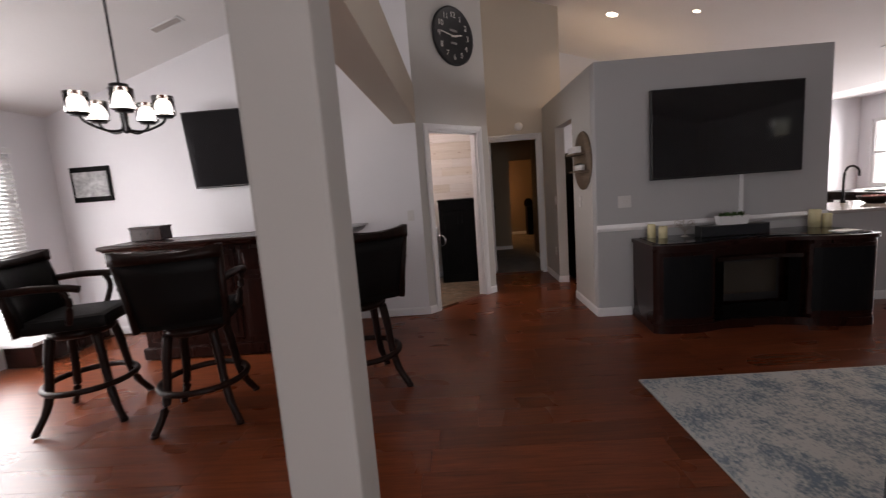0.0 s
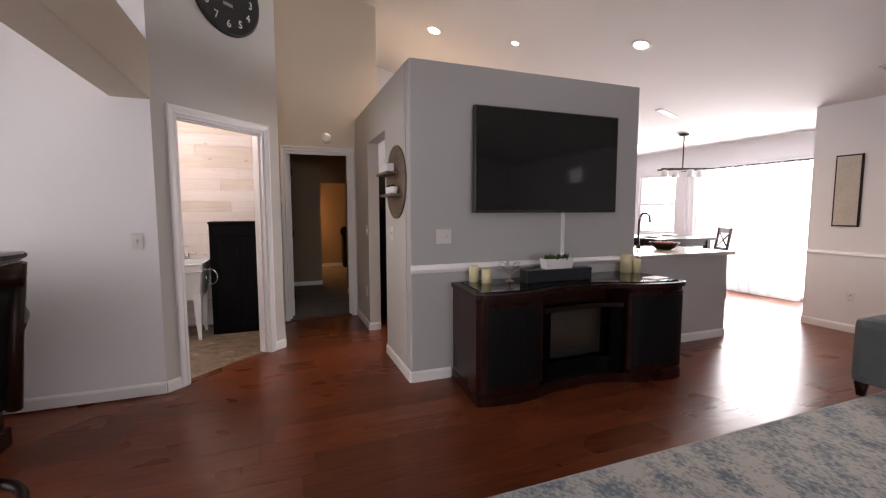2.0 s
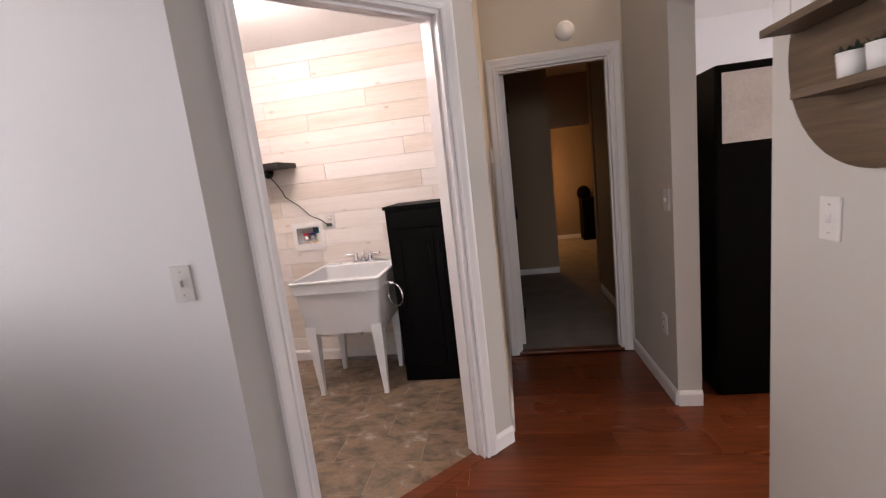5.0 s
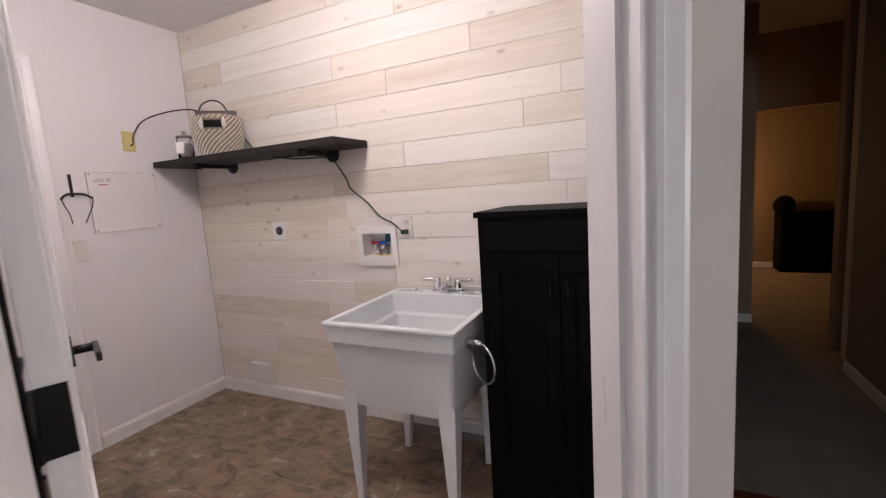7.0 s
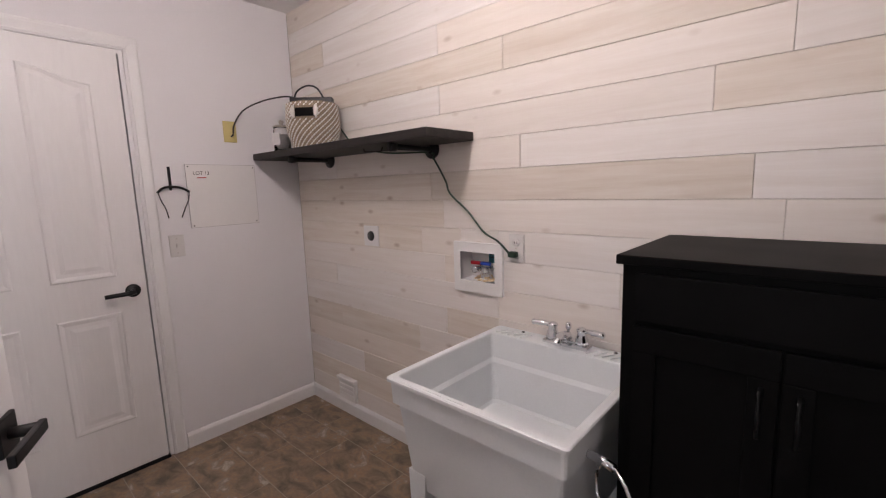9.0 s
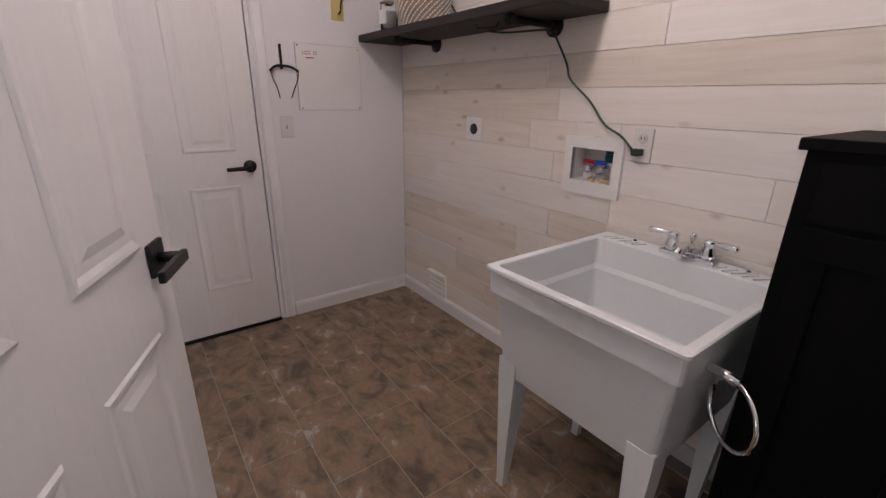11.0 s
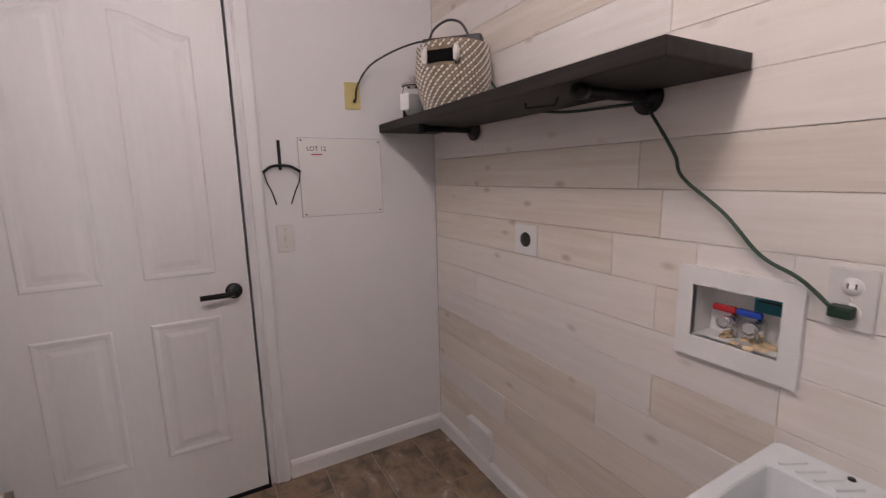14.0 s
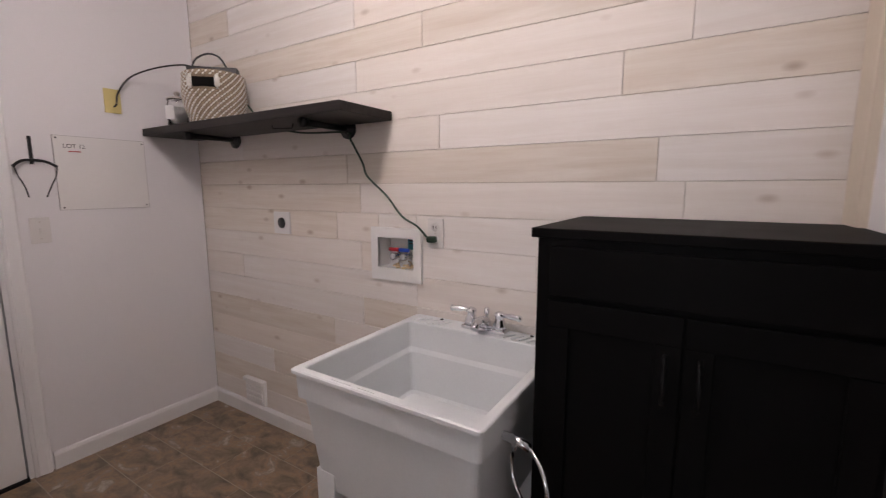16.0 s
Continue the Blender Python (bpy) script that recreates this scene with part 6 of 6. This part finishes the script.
part("canvas", B(-0.105, 0.105, -0.028, -0.025, -0.37, 0.37), mat("beige_canvas", (0.50, 0.46, 0.41), 0.85, var=0.12, scale=5, fine=60, bump=0.2), ar)
# bedroom things
ds = thing("dresser", (1.92, 11.25, 0.012), "black dresser against the far bedroom wall", "dresser")
part("body", B(0, 1.1, 0, 0.33, 0, 0.74, bevel=0.006), M_BLACK, ds)
for k in range(3):
    part("drawer_front", B(0.03, 1.07, -0.012, 0, 0.05 + 0.23 * k, 0.26 + 0.23 * k, bevel=0.004), M_BLACK, ds)
hs = thing("hat_stand", (1.98, 11.40, 0.752), "dark rounded hat form on the dresser", "ornament")
bm = bmesh.new()
lathe(bm, [(0, 0), (0.09, 0), (0.12, 0.06), (0.11, 0.14), (0.06, 0.2), (0, 0.215)], 20)
part("form", bm, M_BLACK, hs)


# ---- pieces: laundry planks and tiles ----
def plank_mesh(name, l, w, t, material):
    bm = bmesh.new()
    box(bm, 0, l, 0, t, 0, w, bevel=0.0)
    es = [e for e in bm.edges if e.calc_length() > 0.06 and min(v.co.y for v in e.verts) < 1e-6 and max(v.co.y for v in e.verts) < 1e-6]
    bmesh.ops.bevel(bm, geom=es, offset=0.0016, segments=1, affect='EDGES')
    bmesh.ops.recalc_face_normals(bm, faces=bm.faces)
    me = bpy.data.meshes.new(name)
    bm.to_mesh(me)
    bm.free()
    me.materials.append(material)
    return me


planked = tagged(new("wall_planked"), "whitewashed horizontal pine plank wall", "wall", kind="structure")
JOINTS = {0: (-0.9,), 1: (-1.54,), 2: (-1.80, -0.55), 3: (-0.95,), 4: (-1.99, -1.33), 5: (-1.142, -0.85), 6: (-2.015, -0.85), 7: (-1.146, -0.35), 8: (-1.29,), 9: (-1.144, 0.075),
          10: (-1.216, 0.0), 11: (-1.95, -0.74), 12: (-0.106,), 13: (-1.15, 0.065), 14: (-0.815,), 15: (-1.15, -0.345), 16: (-2.015,), 17: (-0.735,), 18: (-1.153,)}
TAN = {(1, 0), (1, 1), (2, 1), (4, 0), (4, 1), (5, 1), (8, 0), (9, 0), (10, 0), (10, 1), (12, 1), (14, 0), (14, 1), (15, 2), (16, 0), (17, 1)}   # row and place of the browner boards
k = 0
z = 0.065
while z < 2.44:
    top = min(z + 0.125, 2.439)
    xs = [XG + 0.002, *JOINTS.get(k, (-1.3,)), 0.434]
    spans = [(a, b, z, M_SHIPTAN if (k, n) in TAN else M_SHIP) for n, (a, b) in enumerate(zip(xs, xs[1:]))]
    if 0.93 < z < 1.1:
        spans = [(a, min(b, -1.046), z, w) for a, b, _, w in spans if a < -1.046] + [(max(a, -0.850), b, z, w) for a, b, _, w in spans if b > -0.850]
        if z > 1.0:
            spans.append((-1.0459, -0.8501, 1.099, M_SHIP))
    for a, b, z0, washed in spans:
        me = plank_mesh("plank", b - a - 0.0010, top - z0 - 0.0010, 0.017, washed)
        p = new("plank", me)
        p.location = (a, YS + random.uniform(-0.0012, 0.0012), z0)
        p.parent = planked
    z += 0.125
    k += 1

TW, TL = 0.2265, 0.453
tm = bpy.data.meshes.new("tile")
bm = bmesh.new()
box(bm, 0.0019, TL - 0.0019, 0.0019, TW - 0.0019, -0.006, 0.0, bevel=0.0)
bm.to_mesh(tm)
bm.free()
tm.materials.append(M_VINYL)
SEAM = DM @ Vector((0, 0.06, 0))      # where vinyl and laminate meet, along the slanted wall
ACROSS = DM.to_3x3() @ Vector((0, 1, 0))


def lay(name, mesh, parent, x, y, l, w, low, side, joined=None):
    """Lays one piece; one that crosses the seam is cut along it. side +1: kept on the laundry side."""
    ds = [((Vector((px, py, 0)) - SEAM).dot(ACROSS)) * side for px in (x, x + l) for py in (y, y + w)]
    if max(ds) <= 0.002:
        return False
    if min(ds) >= 0 and joined is None and abs(l - max(v.co.x for v in mesh.vertices)) < 0.01:
        o = new(name, mesh)
        o.location, o.parent = (x, y, 0), parent
        return True
    if min(ds) >= 0 and joined is not None:
        box(joined, x + 0.0006, x + l - 0.0006, y + 0.0006, y + w - 0.0006, low, 0.0)
        return False
    bm = bmesh.new()
    box(bm, 0.0008, l - 0.0008, 0.0008, w - 0.0008, low, 0.0)
    bmesh.ops.bisect_plane(bm, geom=bm.verts[:] + bm.edges[:] + bm.faces[:], plane_co=SEAM - Vector((x, y, 0)), plane_no=ACROSS * side, clear_inner=True)
    o = link(name, bm, mesh.materials[0], parent)
    o.location = (x, y, 0)
    return True


y, row = 5.34 - 3 * TW, 0
while y < YS:
    x = XG - 0.05 - (row % 2) * TL / 2
    while x < 0.40:
        if y > 4.8 or x > -0.4:
            lay("tile", tm, floor_laundry, x, y, min(TL, 0.45 - x), TW, -0.006, 1)
        x += TL
    y += TW
    row += 1

# ---- pieces: laminate planks; those near the way are parts ----
PW, PL = 0.19, 1.22
pm = bpy.data.meshes.new("plank")
bm = bmesh.new()
box(bm, 0.0006, PL - 0.0006, 0.0006, PW - 0.0006, -0.012, 0.0, bevel=0.0)
bm.to_mesh(pm)
bm.free()
pm.materials.append(M_LAM)
rest = bmesh.new()
count = 0
row = 0
y = YSO
while y < 8.3:
    x = XW - random.uniform(0, PL)
    while x < XP:
        cx, cy = x + PL / 2, y + PW / 2
        inside = (cy < YW or (x + PL > 0.0 and cy < YH + 0.02 and x < 1.9) or cx > 1.75) and not (cx > XE + 0.4 and cy < 4.2)
        if inside:
            near = -2.2 < cx < 5.5 and 0.9 < cy and count < 300
            if cy > 5.42 and x < 1.9:
                x0 = max(x, 0.46)
                if x + PL > 0.5 and cy < YH + 0.05:
                    bm = bmesh.new()
                    box(bm, 0.0006, x + PL - x0 - 0.0006, 0.0006, PW - 0.0006, -0.012, 0.0)
                    o = link("plank", bm, M_LAM, floor)
                    o.location = (x0, min(y, YH + 0.05 - PW), 0)
                    count += 1
            elif cy > 4.5 and x < 0.5:
                count += lay("plank", pm, floor, x, y, PL, PW, -0.012, -1)
            else:
                count += lay("plank", pm, floor, x, y, PL, PW, -0.012, -1, None if near else rest)
        x += PL
    y += PW
    row += 1
tagged(part("far_planks", rest, M_LAM, floor), kind="stuff")
